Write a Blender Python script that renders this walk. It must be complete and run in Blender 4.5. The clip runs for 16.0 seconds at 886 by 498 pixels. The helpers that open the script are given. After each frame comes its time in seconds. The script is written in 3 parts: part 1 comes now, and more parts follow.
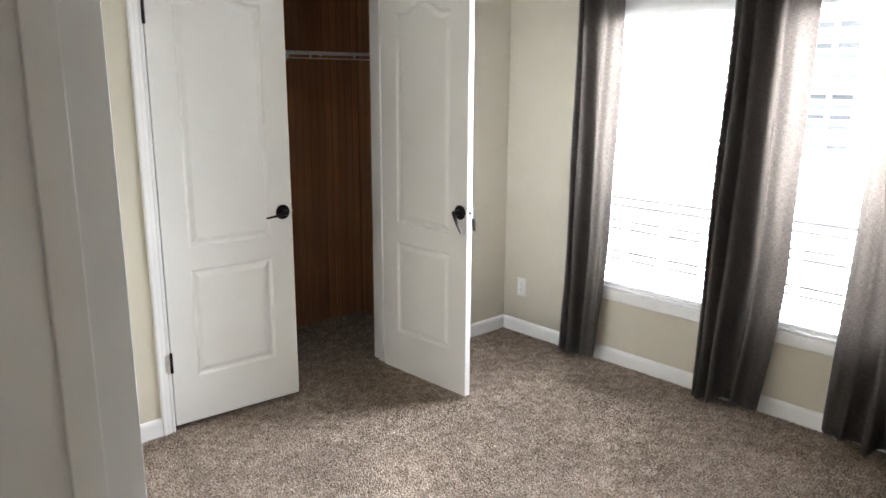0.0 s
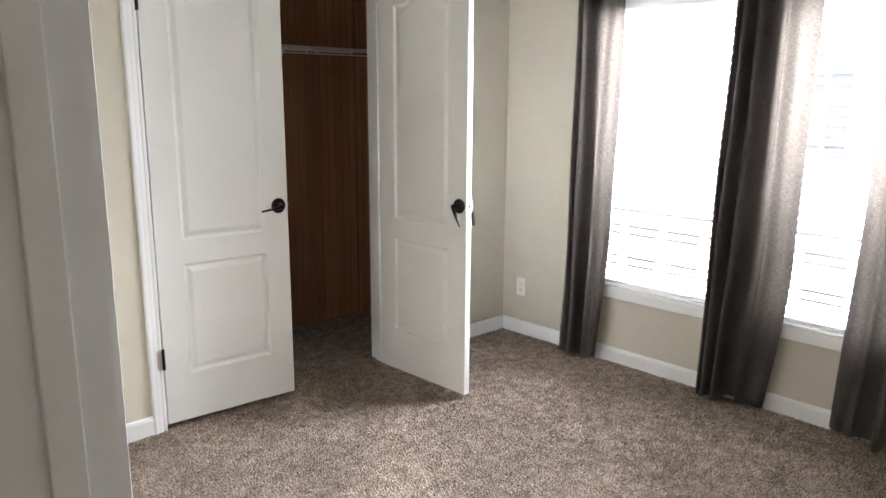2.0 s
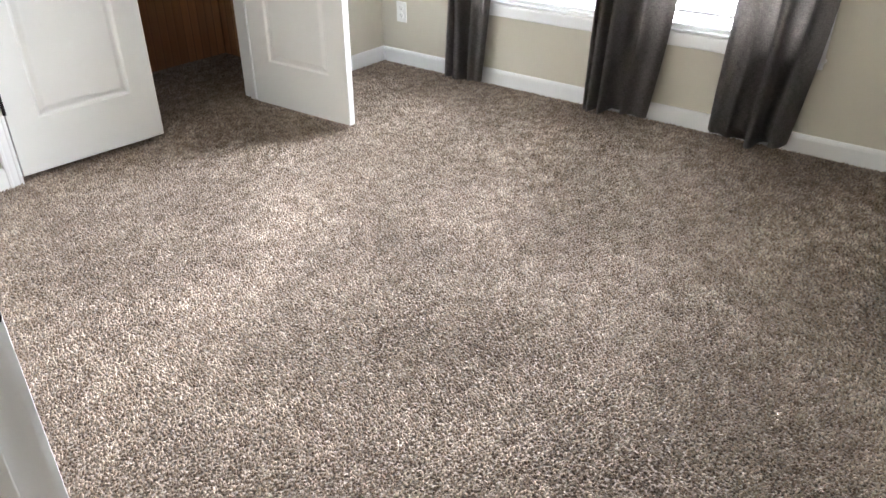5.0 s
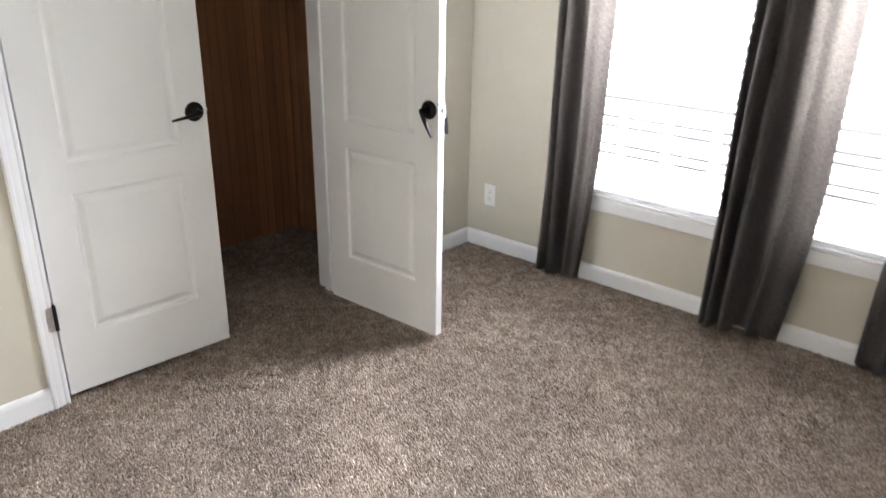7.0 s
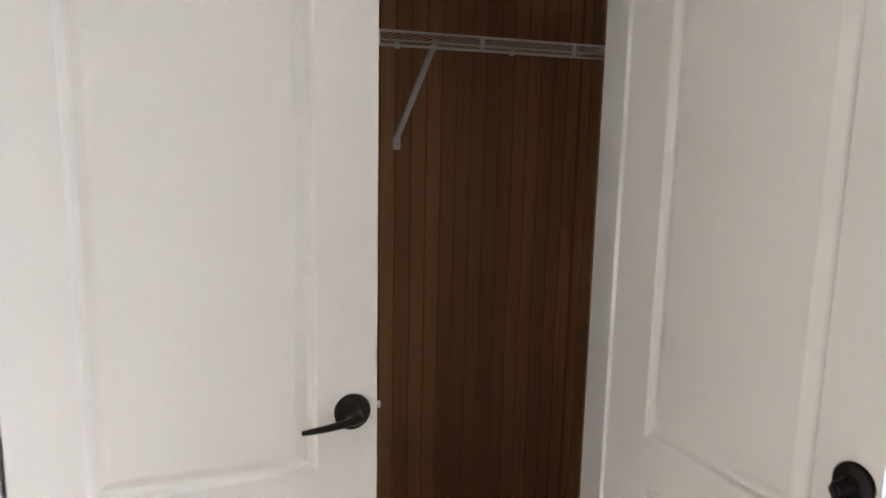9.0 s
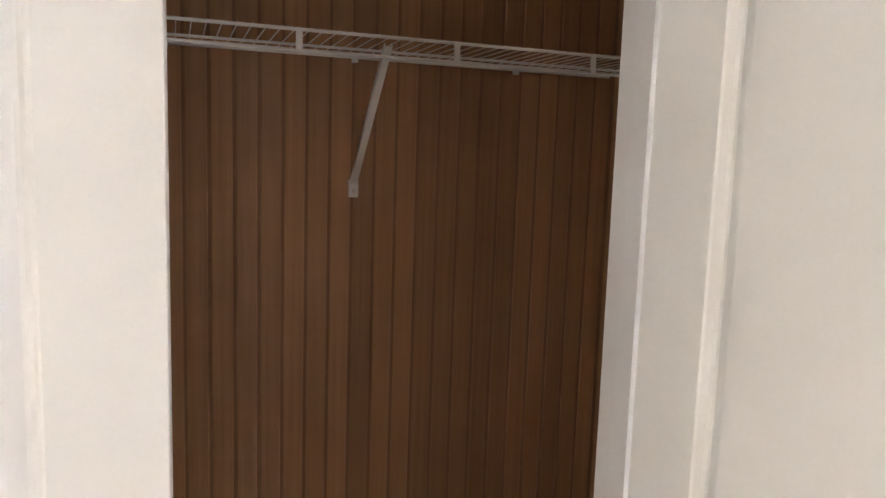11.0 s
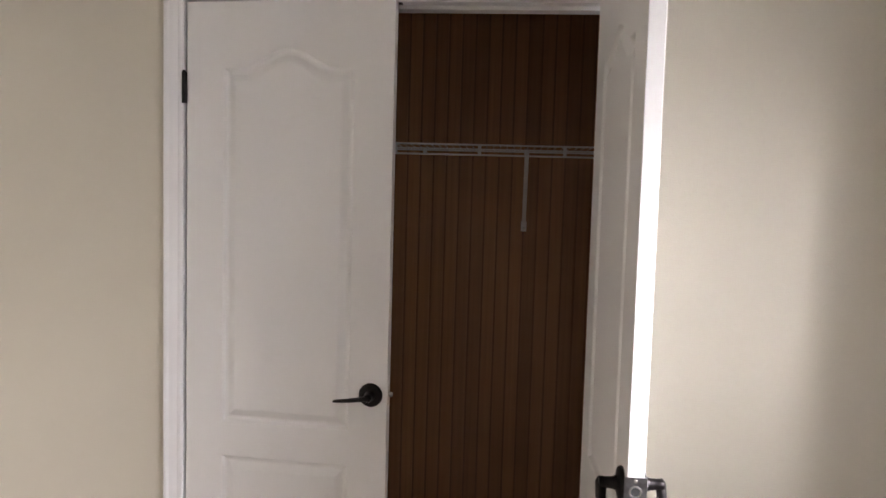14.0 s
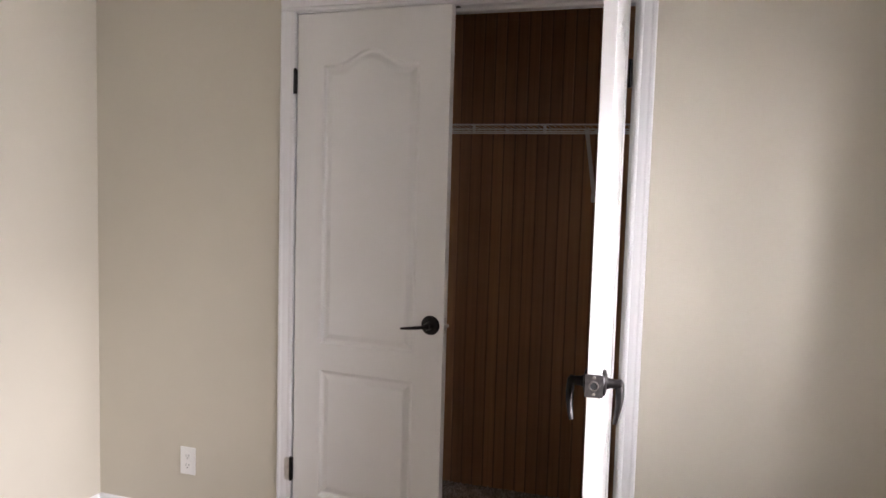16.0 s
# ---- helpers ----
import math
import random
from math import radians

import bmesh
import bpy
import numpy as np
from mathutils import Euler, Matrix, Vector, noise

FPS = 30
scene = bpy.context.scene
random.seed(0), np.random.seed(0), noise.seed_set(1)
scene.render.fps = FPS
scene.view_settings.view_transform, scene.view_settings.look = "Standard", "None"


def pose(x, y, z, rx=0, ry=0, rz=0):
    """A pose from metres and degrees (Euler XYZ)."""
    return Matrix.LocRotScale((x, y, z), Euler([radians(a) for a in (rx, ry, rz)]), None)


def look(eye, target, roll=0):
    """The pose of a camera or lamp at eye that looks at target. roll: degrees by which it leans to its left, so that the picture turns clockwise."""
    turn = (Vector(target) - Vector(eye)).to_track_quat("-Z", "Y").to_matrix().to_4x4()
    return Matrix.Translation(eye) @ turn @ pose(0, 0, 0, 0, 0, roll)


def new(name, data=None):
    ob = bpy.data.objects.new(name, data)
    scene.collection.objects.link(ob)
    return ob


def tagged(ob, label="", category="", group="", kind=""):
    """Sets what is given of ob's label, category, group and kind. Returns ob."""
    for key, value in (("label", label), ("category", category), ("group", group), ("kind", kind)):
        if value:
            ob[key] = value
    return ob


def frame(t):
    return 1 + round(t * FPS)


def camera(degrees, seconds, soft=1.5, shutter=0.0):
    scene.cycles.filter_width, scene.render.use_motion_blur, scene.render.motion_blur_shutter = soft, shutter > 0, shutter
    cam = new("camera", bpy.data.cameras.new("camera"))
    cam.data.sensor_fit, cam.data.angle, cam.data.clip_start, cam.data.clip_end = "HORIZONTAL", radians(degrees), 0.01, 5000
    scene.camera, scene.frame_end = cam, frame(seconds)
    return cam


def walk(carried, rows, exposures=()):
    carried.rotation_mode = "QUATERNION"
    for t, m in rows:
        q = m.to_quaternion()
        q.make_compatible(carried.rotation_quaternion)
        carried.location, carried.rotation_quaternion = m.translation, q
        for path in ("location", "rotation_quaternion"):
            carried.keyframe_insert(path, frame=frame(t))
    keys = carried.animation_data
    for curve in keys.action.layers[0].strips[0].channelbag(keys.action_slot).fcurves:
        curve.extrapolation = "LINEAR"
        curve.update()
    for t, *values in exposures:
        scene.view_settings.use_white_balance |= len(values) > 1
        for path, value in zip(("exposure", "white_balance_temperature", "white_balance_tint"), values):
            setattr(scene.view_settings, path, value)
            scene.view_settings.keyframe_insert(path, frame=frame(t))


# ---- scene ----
# the camera and its walk
cam = camera(62.1, 16.0, shutter=0.2)
PATH = [
    (0, (-1.19, -3.04, 1.539), (0.135, -1.609, 1.094), 0.3),
    (0.5, (-1.2, -3.03, 1.516), (0.084, -1.556, 1.095), 0.3),
    (1, (-1.2, -3.024, 1.515), (0.075, -1.54, 1.101), 0.3),
    (1.5, (-1.198, -3.024, 1.493), (0.096, -1.555, 1.082), 0.4),
    (2, (-1.168, -2.995, 1.439), (0.171, -1.566, 1.029), 0.3),
    (2.5, (-1.163, -2.959, 1.385), (0.217, -1.57, 0.979), 0.2),
    (3, (-1.139, -2.962, 1.316), (0.272, -1.621, 0.858), 0.1),
    (3.5, (-1.125, -2.963, 1.252), (0.299, -1.731, 0.578), 0.1),
    (4, (-1.124, -2.96, 1.196), (0.274, -1.841, 0.304), 0.1),
    (4.2, (-1.122, -2.961, 1.195), (0.252, -1.884, 0.219), 0.2),
    (6.3, (-1.101, -2.65, 1.381), (0.289, -1.629, 0.367), 0.2),
    (6.5, (-1.037, -2.6, 1.399), (0.379, -1.544, 0.46), 0.4),
    (7, (-0.802, -2.4, 1.452), (0.601, -1.179, 0.718), 0.9),
    (7.5, (-0.57, -2.137, 1.468), (0.669, -0.684, 0.873), 1.1),
    (8, (-0.313, -1.879, 1.448), (0.78, -0.277, 0.957), 1.0),
    (8.4, (-0.092, -1.664, 1.487), (0.921, 0.005, 1.051), 1.0),
    (8.5, (-0.044, -1.598, 1.469), (0.943, 0.095, 1.069), 1.1),
    (8.8, (0.078, -1.392, 1.462), (0.975, 0.357, 1.098), 1.2),
    (9, (0.16, -1.272, 1.472), (1.002, 0.509, 1.126), 1.2),
    (11.3, (0.629, -0.791, 1.484), (1.252, 1.093, 1.24), 2.3),
    (11.5, (0.63, -0.891, 1.495), (1.178, 1.017, 1.25), 2.3),
    (12, (0.543, -1.198, 1.515), (0.869, 0.763, 1.297), 1.9),
    (12.5, (0.563, -1.478, 1.516), (0.7, 0.512, 1.361), 1.7),
    (13, (0.731, -1.676, 1.501), (0.714, 0.32, 1.37), 1.7),
    (13.5, (0.83, -1.863, 1.509), (0.728, 0.13, 1.375), 1.6),
    (14, (0.919, -2.081, 1.509), (0.762, -0.092, 1.366), 1.6),
    (14.5, (1.128, -2.187, 1.52), (0.878, -0.208, 1.378), 1.7),
    (15, (1.309, -2.239, 1.514), (0.902, -0.286, 1.372), 1.5),
    (15.5, (1.347, -2.385, 1.48), (0.826, -0.459, 1.339), 1.6),
    (16, (1.385, -2.467, 1.411), (0.772, -0.57, 1.254), 1.6),
]
EXPOSURES = [(0.0, 0.72, 6250, 12), (3.0, 0.68, 6300, 14), (4.2, 1.14, 6100, 13), (6.4, 1.06, 6050, 10), (7.2, 0.66, 6250, 15), (9.2, 0.86, 6380, 17),
             (11.3, 1.5, 6600, 19), (12.5, 0.95, 6650, 20), (14.0, 0.10, 6700, 22), (16.0, -0.10, 6700, 23)]
walk(cam, [(t, look(eye, target, roll)) for t, eye, target, roll in PATH], EXPOSURES)

# world and sun
world = bpy.data.worlds.new("world")
scene.world = world
world.use_nodes = True
wn = world.node_tree.nodes
sky = wn.new("ShaderNodeTexSky")
sky.sky_type = "NISHITA"
sky.sun_disc = False
sky.sun_elevation = radians(48)
sky.sun_rotation = radians(262)
sky.air_density = 1.0
sky.dust_density = 3.0
wn["Background"].inputs["Strength"].default_value = 0.09
world.node_tree.links.new(sky.outputs["Color"], wn["Background"].inputs["Color"])
sun_data = bpy.data.lights.new("sun", "SUN")
sun_data.energy = 3.3
sun_data.angle = radians(1.0)
sun_data.color = (1.0, 0.96, 0.9)
sun = new("sun", sun_data)
sun.matrix_world = look((-12, -2.0, 14), (0, 0, 0))

# plan of the room, in metres
XW = 2.158          # window wall, room side
XL = -0.923         # wall with the entry, room side
YB = -3.45          # wall behind
CEIL = 2.44
DEEP = 0.875        # closet back, panel faces
CL, CR = -0.46, 1.68  # closet side walls
HALL = -1.065       # entry wall, hall side
EY0, EY1 = -3.06, -2.235  # entry opening between its jambs
WIN = [(-1.44, -0.64), (-2.31, -1.57)]
WZ0, WZ1 = 0.425, 1.95
OPEN_W = 1.219      # closet opening between jambs
HEAD = 2.048
THICK = 0.128       # closet wall

# stand-in lamps added for sky light: outside the openings, steeply down between the houses
def fill_sky_lamp(eye, aim, width, height, watts):
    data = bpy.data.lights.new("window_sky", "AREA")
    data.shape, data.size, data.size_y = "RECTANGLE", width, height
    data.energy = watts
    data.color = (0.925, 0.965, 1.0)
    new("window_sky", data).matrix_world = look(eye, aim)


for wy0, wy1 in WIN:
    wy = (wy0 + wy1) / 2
    # unseen lamp above the window head, added to brighten the carpet
    fill_sky_lamp((XW + 1.6, wy, 2.62), (XW - 0.05, wy, 0.85), 1.3, 0.9, 450.0)
# two more lamps behind the panes, added to light doors and walls
fill_sky_lamp((XW + 0.36, -1.04, 1.56), (XW - 1, -1.04, 1.40), 0.78, 0.80, 112.0)
fill_sky_lamp((XW + 0.36, -2.00, 1.54), (XW - 1, -2.00, 1.34), 0.50, 0.76, 130.0)


# ---------- materials ----------
def material(name):
    m = bpy.data.materials.new(name)
    m.use_nodes = True
    return m, m.node_tree.nodes, m.node_tree.links, m.node_tree.nodes["Principled BSDF"]


def coords(nodes, links, scale, kind="Object"):
    tc = nodes.new("ShaderNodeTexCoord")
    mp = nodes.new("ShaderNodeMapping")
    mp.inputs["Scale"].default_value = scale
    links.new(tc.outputs[kind], mp.inputs["Vector"])
    return mp.outputs["Vector"]


def world_coords(nodes, links, scale):
    geo = nodes.new("ShaderNodeNewGeometry")
    mp = nodes.new("ShaderNodeMapping")
    mp.inputs["Scale"].default_value = scale
    links.new(geo.outputs["Position"], mp.inputs["Vector"])
    return mp.outputs["Vector"]


def noise_node(nodes, links, vec, scale, detail=4.0, rough=0.55):
    n = nodes.new("ShaderNodeTexNoise")
    n.inputs["Scale"].default_value = scale
    n.inputs["Detail"].default_value = detail
    n.inputs["Roughness"].default_value = rough
    links.new(vec, n.inputs["Vector"])
    return n.outputs["Fac"]


def ramp(nodes, links, fac, stops):
    r = nodes.new("ShaderNodeValToRGB")
    els = r.color_ramp.elements
    while len(els) < len(stops):
        els.new(0.5)
    for e, (p, c) in zip(els, stops):
        e.position, e.color = p, (*c, 1)
    links.new(fac, r.inputs["Fac"])
    return r.outputs["Color"]


def mix_rgb(nodes, links, mode, fac, a, b):
    m = nodes.new("ShaderNodeMix")
    m.data_type, m.blend_type = "RGBA", mode
    if isinstance(fac, float):
        m.inputs[0].default_value = fac
    else:
        links.new(fac, m.inputs[0])
    for sock, v in ((m.inputs[6], a), (m.inputs[7], b)):
        if isinstance(v, tuple):
            sock.default_value = (*v, 1)
        else:
            links.new(v, sock)
    return m.outputs[2]


def bump(nodes, links, bsdf, height, strength, distance):
    b = nodes.new("ShaderNodeBump")
    b.inputs["Strength"].default_value = strength
    b.inputs["Distance"].default_value = distance
    links.new(height, b.inputs["Height"])
    links.new(b.outputs["Normal"], bsdf.inputs["Normal"])
    return b


def paint(name, colour, rough=0.5, spread=0.06, peel=0.15, peel_scale=260.0):
    m, n, l, b = material(name)
    v = world_coords(n, l, (1, 1, 1))
    big = noise_node(n, l, v, 1.7, 3)
    lo = tuple(c * (1 - spread) for c in colour)
    hi = tuple(min(1, c * (1 + spread)) for c in colour)
    l.new(ramp(n, l, big, [(0.3, lo), (0.7, hi)]), b.inputs["Base Color"])
    fine = noise_node(n, l, v, peel_scale, 3)
    mid = noise_node(n, l, v, 9.0, 4)
    r = n.new("ShaderNodeMapRange")
    r.inputs["To Min"].default_value, r.inputs["To Max"].default_value = rough - 0.07, rough + 0.07
    l.new(mid, r.inputs["Value"])
    l.new(r.outputs["Result"], b.inputs["Roughness"])
    bump(n, l, b, fine, peel, 0.002)
    return m


def metal(name, colour, rough, metallic=0.8):
    m, n, l, b = material(name)
    v = coords(n, l, (1, 1, 1))
    f = noise_node(n, l, v, 90.0, 3)
    l.new(ramp(n, l, f, [(0.35, colour), (0.8, tuple(min(1, c * 1.5 + 0.004) for c in colour))]), b.inputs["Base Color"])
    b.inputs["Metallic"].default_value = metallic
    r = n.new("ShaderNodeMapRange")
    r.inputs["To Min"].default_value, r.inputs["To Max"].default_value = rough - 0.08, rough + 0.12
    l.new(f, r.inputs["Value"])
    l.new(r.outputs["Result"], b.inputs["Roughness"])
    return m


M_WALL = paint("wall_paint", (0.575, 0.537, 0.445), 0.62, 0.03, 0.25, 190.0)
M_HALL = paint("hall_paint", (0.62, 0.49, 0.36), 0.62, 0.03, 0.25, 190.0)
M_CEIL = paint("ceiling_paint", (0.78, 0.77, 0.74), 0.8, 0.03, 0.5, 120.0)
M_TRIM = paint("trim_paint", (0.80, 0.80, 0.80), 0.38, 0.02, 0.06, 300.0)
M_BLACK = metal("oil_rubbed_bronze", (0.012, 0.010, 0.010), 0.34, 0.7)
M_STEEL = metal("satin_nickel", (0.55, 0.54, 0.52), 0.32, 1.0)
M_PLATE = metal("brushed_plate", (0.30, 0.30, 0.31), 0.30, 1.0)
M_BRASS = metal("worn_brass", (0.45, 0.27, 0.13), 0.4, 1.0)
M_WIRE = paint("white_vinyl_coat", (0.80, 0.77, 0.75), 0.35, 0.03, 0.02, 300.0)
M_PLASTIC = paint("white_plastic", (0.82, 0.82, 0.80), 0.3, 0.02, 0.02, 300.0)
M_DARK = paint("dark_slot", (0.02, 0.02, 0.02), 0.6, 0.1, 0.05)
M_VINYL = paint("window_vinyl", (0.82, 0.83, 0.84), 0.35, 0.02, 0.03)


def make_door_paint():
    """Moulded door skin: white paint over a faint embossed vertical wood grain."""
    m, n, l, b = material("door_paint")
    v = coords(n, l, (1, 1, 1))
    big = noise_node(n, l, v, 1.4, 3)
    l.new(ramp(n, l, big, [(0.3, (0.77, 0.765, 0.75)), (0.7, (0.81, 0.805, 0.79))]), b.inputs["Base Color"])
    g = noise_node(n, l, coords(n, l, (160, 160, 5)), 1.0, 5, 0.6)
    bump(n, l, b, g, 0.14, 0.0012)
    b.inputs["Roughness"].default_value = 0.4
    return m


M_DOOR = make_door_paint()


def make_carpet(name, k=1.0):
    m, n, l, b = material(name)
    v = world_coords(n, l, (1, 1, 1))
    fleck = noise_node(n, l, v, 120.0, 2, 0.75)
    tuft = n.new("ShaderNodeTexVoronoi")
    tuft.inputs["Scale"].default_value = 115.0
    tuft.inputs["Randomness"].default_value = 1.0
    l.new(v, tuft.inputs["Vector"])
    wide = noise_node(n, l, v, 2.6, 4, 0.6)
    wide2 = noise_node(n, l, v, 7.0, 3, 0.6)
    col = ramp(n, l, fleck, [(0.36, (0.07 * k, 0.050 * k, 0.038 * k)), (0.46, (0.24 * k, 0.185 * k, 0.148 * k)),
                             (0.56, (0.42 * k, 0.345 * k, 0.285 * k)), (0.66, (0.60 * k, 0.52 * k, 0.45 * k))])
    shade = ramp(n, l, wide, [(0.35, (0.80, 0.80, 0.80)), (0.65, (1.0, 1.0, 1.0))])
    shade2 = ramp(n, l, wide2, [(0.3, (0.84, 0.84, 0.85)), (0.7, (1.0, 1.0, 1.0))])
    col = mix_rgb(n, l, "MULTIPLY", 1.0, col, shade)
    col = mix_rgb(n, l, "MULTIPLY", 1.0, col, shade2)
    l.new(col, b.inputs["Base Color"])
    b.inputs["Roughness"].default_value = 0.95
    b.inputs["Specular IOR Level"].default_value = 0.1
    b.inputs["Sheen Weight"].default_value = 0.15
    h = n.new("ShaderNodeMath")
    h.operation = "SUBTRACT"
    l.new(fleck, h.inputs[0])
    l.new(tuft.outputs["Distance"], h.inputs[1])
    bump(n, l, b, h.outputs[0], 0.9, 0.008)
    return m


M_CARPET = make_carpet("carpet_backing", 0.8)


def make_tuft():
    m, n, l, b = material("carpet_yarn")
    geo = n.new("ShaderNodeNewGeometry")
    v = world_coords(n, l, (1, 1, 1))
    yarn = ramp(n, l, geo.outputs["Random Per Island"], [(0.0, (0.235, 0.172, 0.130)), (0.25, (0.385, 0.301, 0.235)),
                                                         (0.6, (0.490, 0.396, 0.316)), (1.0, (0.610, 0.508, 0.416))])
    wide = noise_node(n, l, v, 2.4, 4, 0.6)
    tone = ramp(n, l, wide, [(0.38, (0.74, 0.73, 0.73)), (0.62, (0.94, 0.94, 0.94))])
    spots = ramp(n, l, noise_node(n, l, v, 17.0, 5, 0.68), [(0.40, (0.62, 0.595, 0.575)), (0.58, (1.06, 1.06, 1.06))])
    col = mix_rgb(n, l, "MULTIPLY", 1.0, yarn, tone)
    l.new(mix_rgb(n, l, "MULTIPLY", 1.0, col, spots), b.inputs["Base Color"])
    b.inputs["Roughness"].default_value = 0.9
    b.inputs["Specular IOR Level"].default_value = 0.15
    bump(n, l, b, noise_node(n, l, v, 900.0, 2), 0.4, 0.001)
    return m


M_TUFT = make_tuft()


def make_panelling():
    m, n, l, b = material("panelling")
    oi = n.new("ShaderNodeObjectInfo")
    tc = n.new("ShaderNodeNewGeometry")
    off = n.new("ShaderNodeVectorMath")
    off.operation = "ADD"
    sc = n.new("ShaderNodeMath")
    sc.operation = "MULTIPLY"
    sc.inputs[1].default_value = 37.0
    l.new(oi.outputs["Random"], sc.inputs[0])
    l.new(tc.outputs["Position"], off.inputs[0])
    l.new(sc.outputs[0], off.inputs[1])
    mp = n.new("ShaderNodeMapping")
    mp.inputs["Scale"].default_value = (70, 70, 1.6)
    l.new(off.outputs[0], mp.inputs["Vector"])
    grain = noise_node(n, l, mp.outputs["Vector"], 1.0, 6, 0.62)
    blotch = noise_node(n, l, world_coords(n, l, (1, 1, 0.5)), 2.2, 3)
    base = ramp(n, l, grain, [(0.28, (0.38, 0.182, 0.079)), (0.50, (0.46, 0.229, 0.103)), (0.74, (0.52, 0.271, 0.128))])
    tone = ramp(n, l, oi.outputs["Random"], [(0.0, (0.74, 0.72, 0.70)), (0.45, (0.88, 0.87, 0.86)), (0.8, (0.97, 0.97, 0.97)), (1.0, (1.08, 1.08, 1.06))])
    col = mix_rgb(n, l, "MULTIPLY", 1.0, base, tone)
    col = mix_rgb(n, l, "MULTIPLY", 1.0, col, ramp(n, l, blotch, [(0.3, (0.9, 0.9, 0.9)), (0.7, (1.0, 1.0, 1.0))]))
    l.new(col, b.inputs["Base Color"])
    b.inputs["Roughness"].default_value = 0.52
    bump(n, l, b, grain, 0.12, 0.001)
    return m


M_PANEL = make_panelling()
M_GROOVE = paint("panel_groove", (0.25, 0.118, 0.056), 0.7, 0.1, 0.1)


def make_fabric():
    """Linen-weave curtain cloth that lets some daylight through."""
    m, n, l, b = material("curtain_cloth")
    warp = noise_node(n, l, coords(n, l, (420, 45, 1), "UV"), 1.0, 3)
    weft = noise_node(n, l, coords(n, l, (45, 420, 1), "UV"), 1.0, 3)
    slub = n.new("ShaderNodeMath")
    slub.operation = "ADD"
    l.new(warp, slub.inputs[0])
    l.new(weft, slub.inputs[1])
    half = n.new("ShaderNodeMath")
    half.operation = "MULTIPLY"
    half.inputs[1].default_value = 0.5
    l.new(slub.outputs[0], half.inputs[0])
    col = ramp(n, l, half.outputs[0], [(0.34, (0.078, 0.070, 0.068)), (0.66, (0.156, 0.142, 0.137))])
    l.new(col, b.inputs["Base Color"])
    b.inputs["Roughness"].default_value = 0.85
    b.inputs["Specular IOR Level"].default_value = 0.15
    b.inputs["Sheen Weight"].default_value = 0.25
    bp = bump(n, l, b, half.outputs[0], 0.35, 0.0015)
    tr = n.new("ShaderNodeBsdfTranslucent")
    tcol = ramp(n, l, half.outputs[0], [(0.36, (0.19, 0.173, 0.161)), (0.64, (0.46, 0.425, 0.396))])
    l.new(tcol, tr.inputs["Color"])
    l.new(bp.outputs["Normal"], tr.inputs["Normal"])
    mx = n.new("ShaderNodeMixShader")
    mx.inputs[0].default_value = 0.55
    l.new(b.outputs[0], mx.inputs[1])
    l.new(tr.outputs[0], mx.inputs[2])
    l.new(mx.outputs[0], n["Material Output"].inputs["Surface"])
    return m


M_CLOTH = make_fabric()


def make_slat():
    m, n, l, b = material("blind_slat")
    v = coords(n, l, (40, 2, 40))
    f = noise_node(n, l, v, 1.0, 3)
    l.new(ramp(n, l, f, [(0.3, (0.80, 0.80, 0.79)), (0.7, (0.86, 0.86, 0.85))]), b.inputs["Base Color"])
    b.inputs["Roughness"].default_value = 0.4
    tr = n.new("ShaderNodeBsdfTranslucent")
    tr.inputs["Color"].default_value = (0.8, 0.8, 0.78, 1)
    mx = n.new("ShaderNodeMixShader")
    mx.inputs[0].default_value = 0.10
    l.new(b.outputs[0], mx.inputs[1])
    l.new(tr.outputs[0], mx.inputs[2])
    l.new(mx.outputs[0], n["Material Output"].inputs["Surface"])
    return m


M_SLAT = make_slat()


def make_glass():
    m, n, l, b = material("window_glass")
    t = n.new("ShaderNodeBsdfTransparent")
    g = n.new("ShaderNodeBsdfGlossy")
    g.inputs["Roughness"].default_value = 0.02
    fr = n.new("ShaderNodeFresnel")
    fr.inputs["IOR"].default_value = 1.45
    mx = n.new("ShaderNodeMixShader")
    l.new(fr.outputs[0], mx.inputs[0])
    l.new(t.outputs[0], mx.inputs[1])
    l.new(g.outputs[0], mx.inputs[2])
    l.new(mx.outputs[0], n["Material Output"].inputs["Surface"])
    return m


M_GLASS = make_glass()
M_SIDING = paint("white_siding", (0.80, 0.80, 0.78), 0.55, 0.03, 0.1, 120.0)
M_NGLASS = metal("neighbour_glass", (0.27, 0.30, 0.33), 0.12, 0.0)
M_GROUND = paint("gravel_ground", (0.17, 0.168, 0.162), 0.9, 0.3, 0.8, 40.0)
M_SKIRT = paint("grey_skirting", (0.28, 0.28, 0.28), 0.8, 0.1, 0.3, 60.0)
M_ROOF = paint("roof_shingle", (0.09, 0.085, 0.08), 0.9, 0.25, 0.8, 50.0)


# ---------- mesh helpers ----------
def box(bm, x0, x1, y0, y1, z0, z1, bevel=0.0):
    vs = [bm.verts.new((x, y, z)) for x in (x0, x1) for y in (y0, y1) for z in (z0, z1)]
    fs = [bm.faces.new([vs[i] for i in q]) for q in
          ((0, 1, 3, 2), (4, 6, 7, 5), (0, 4, 5, 1), (2, 3, 7, 6), (0, 2, 6, 4), (1, 5, 7, 3))]
    if bevel:
        edges = list({e for f in fs for e in f.edges})
        bmesh.ops.bevel(bm, geom=edges, offset=bevel, segments=2, affect="EDGES", profile=0.6)


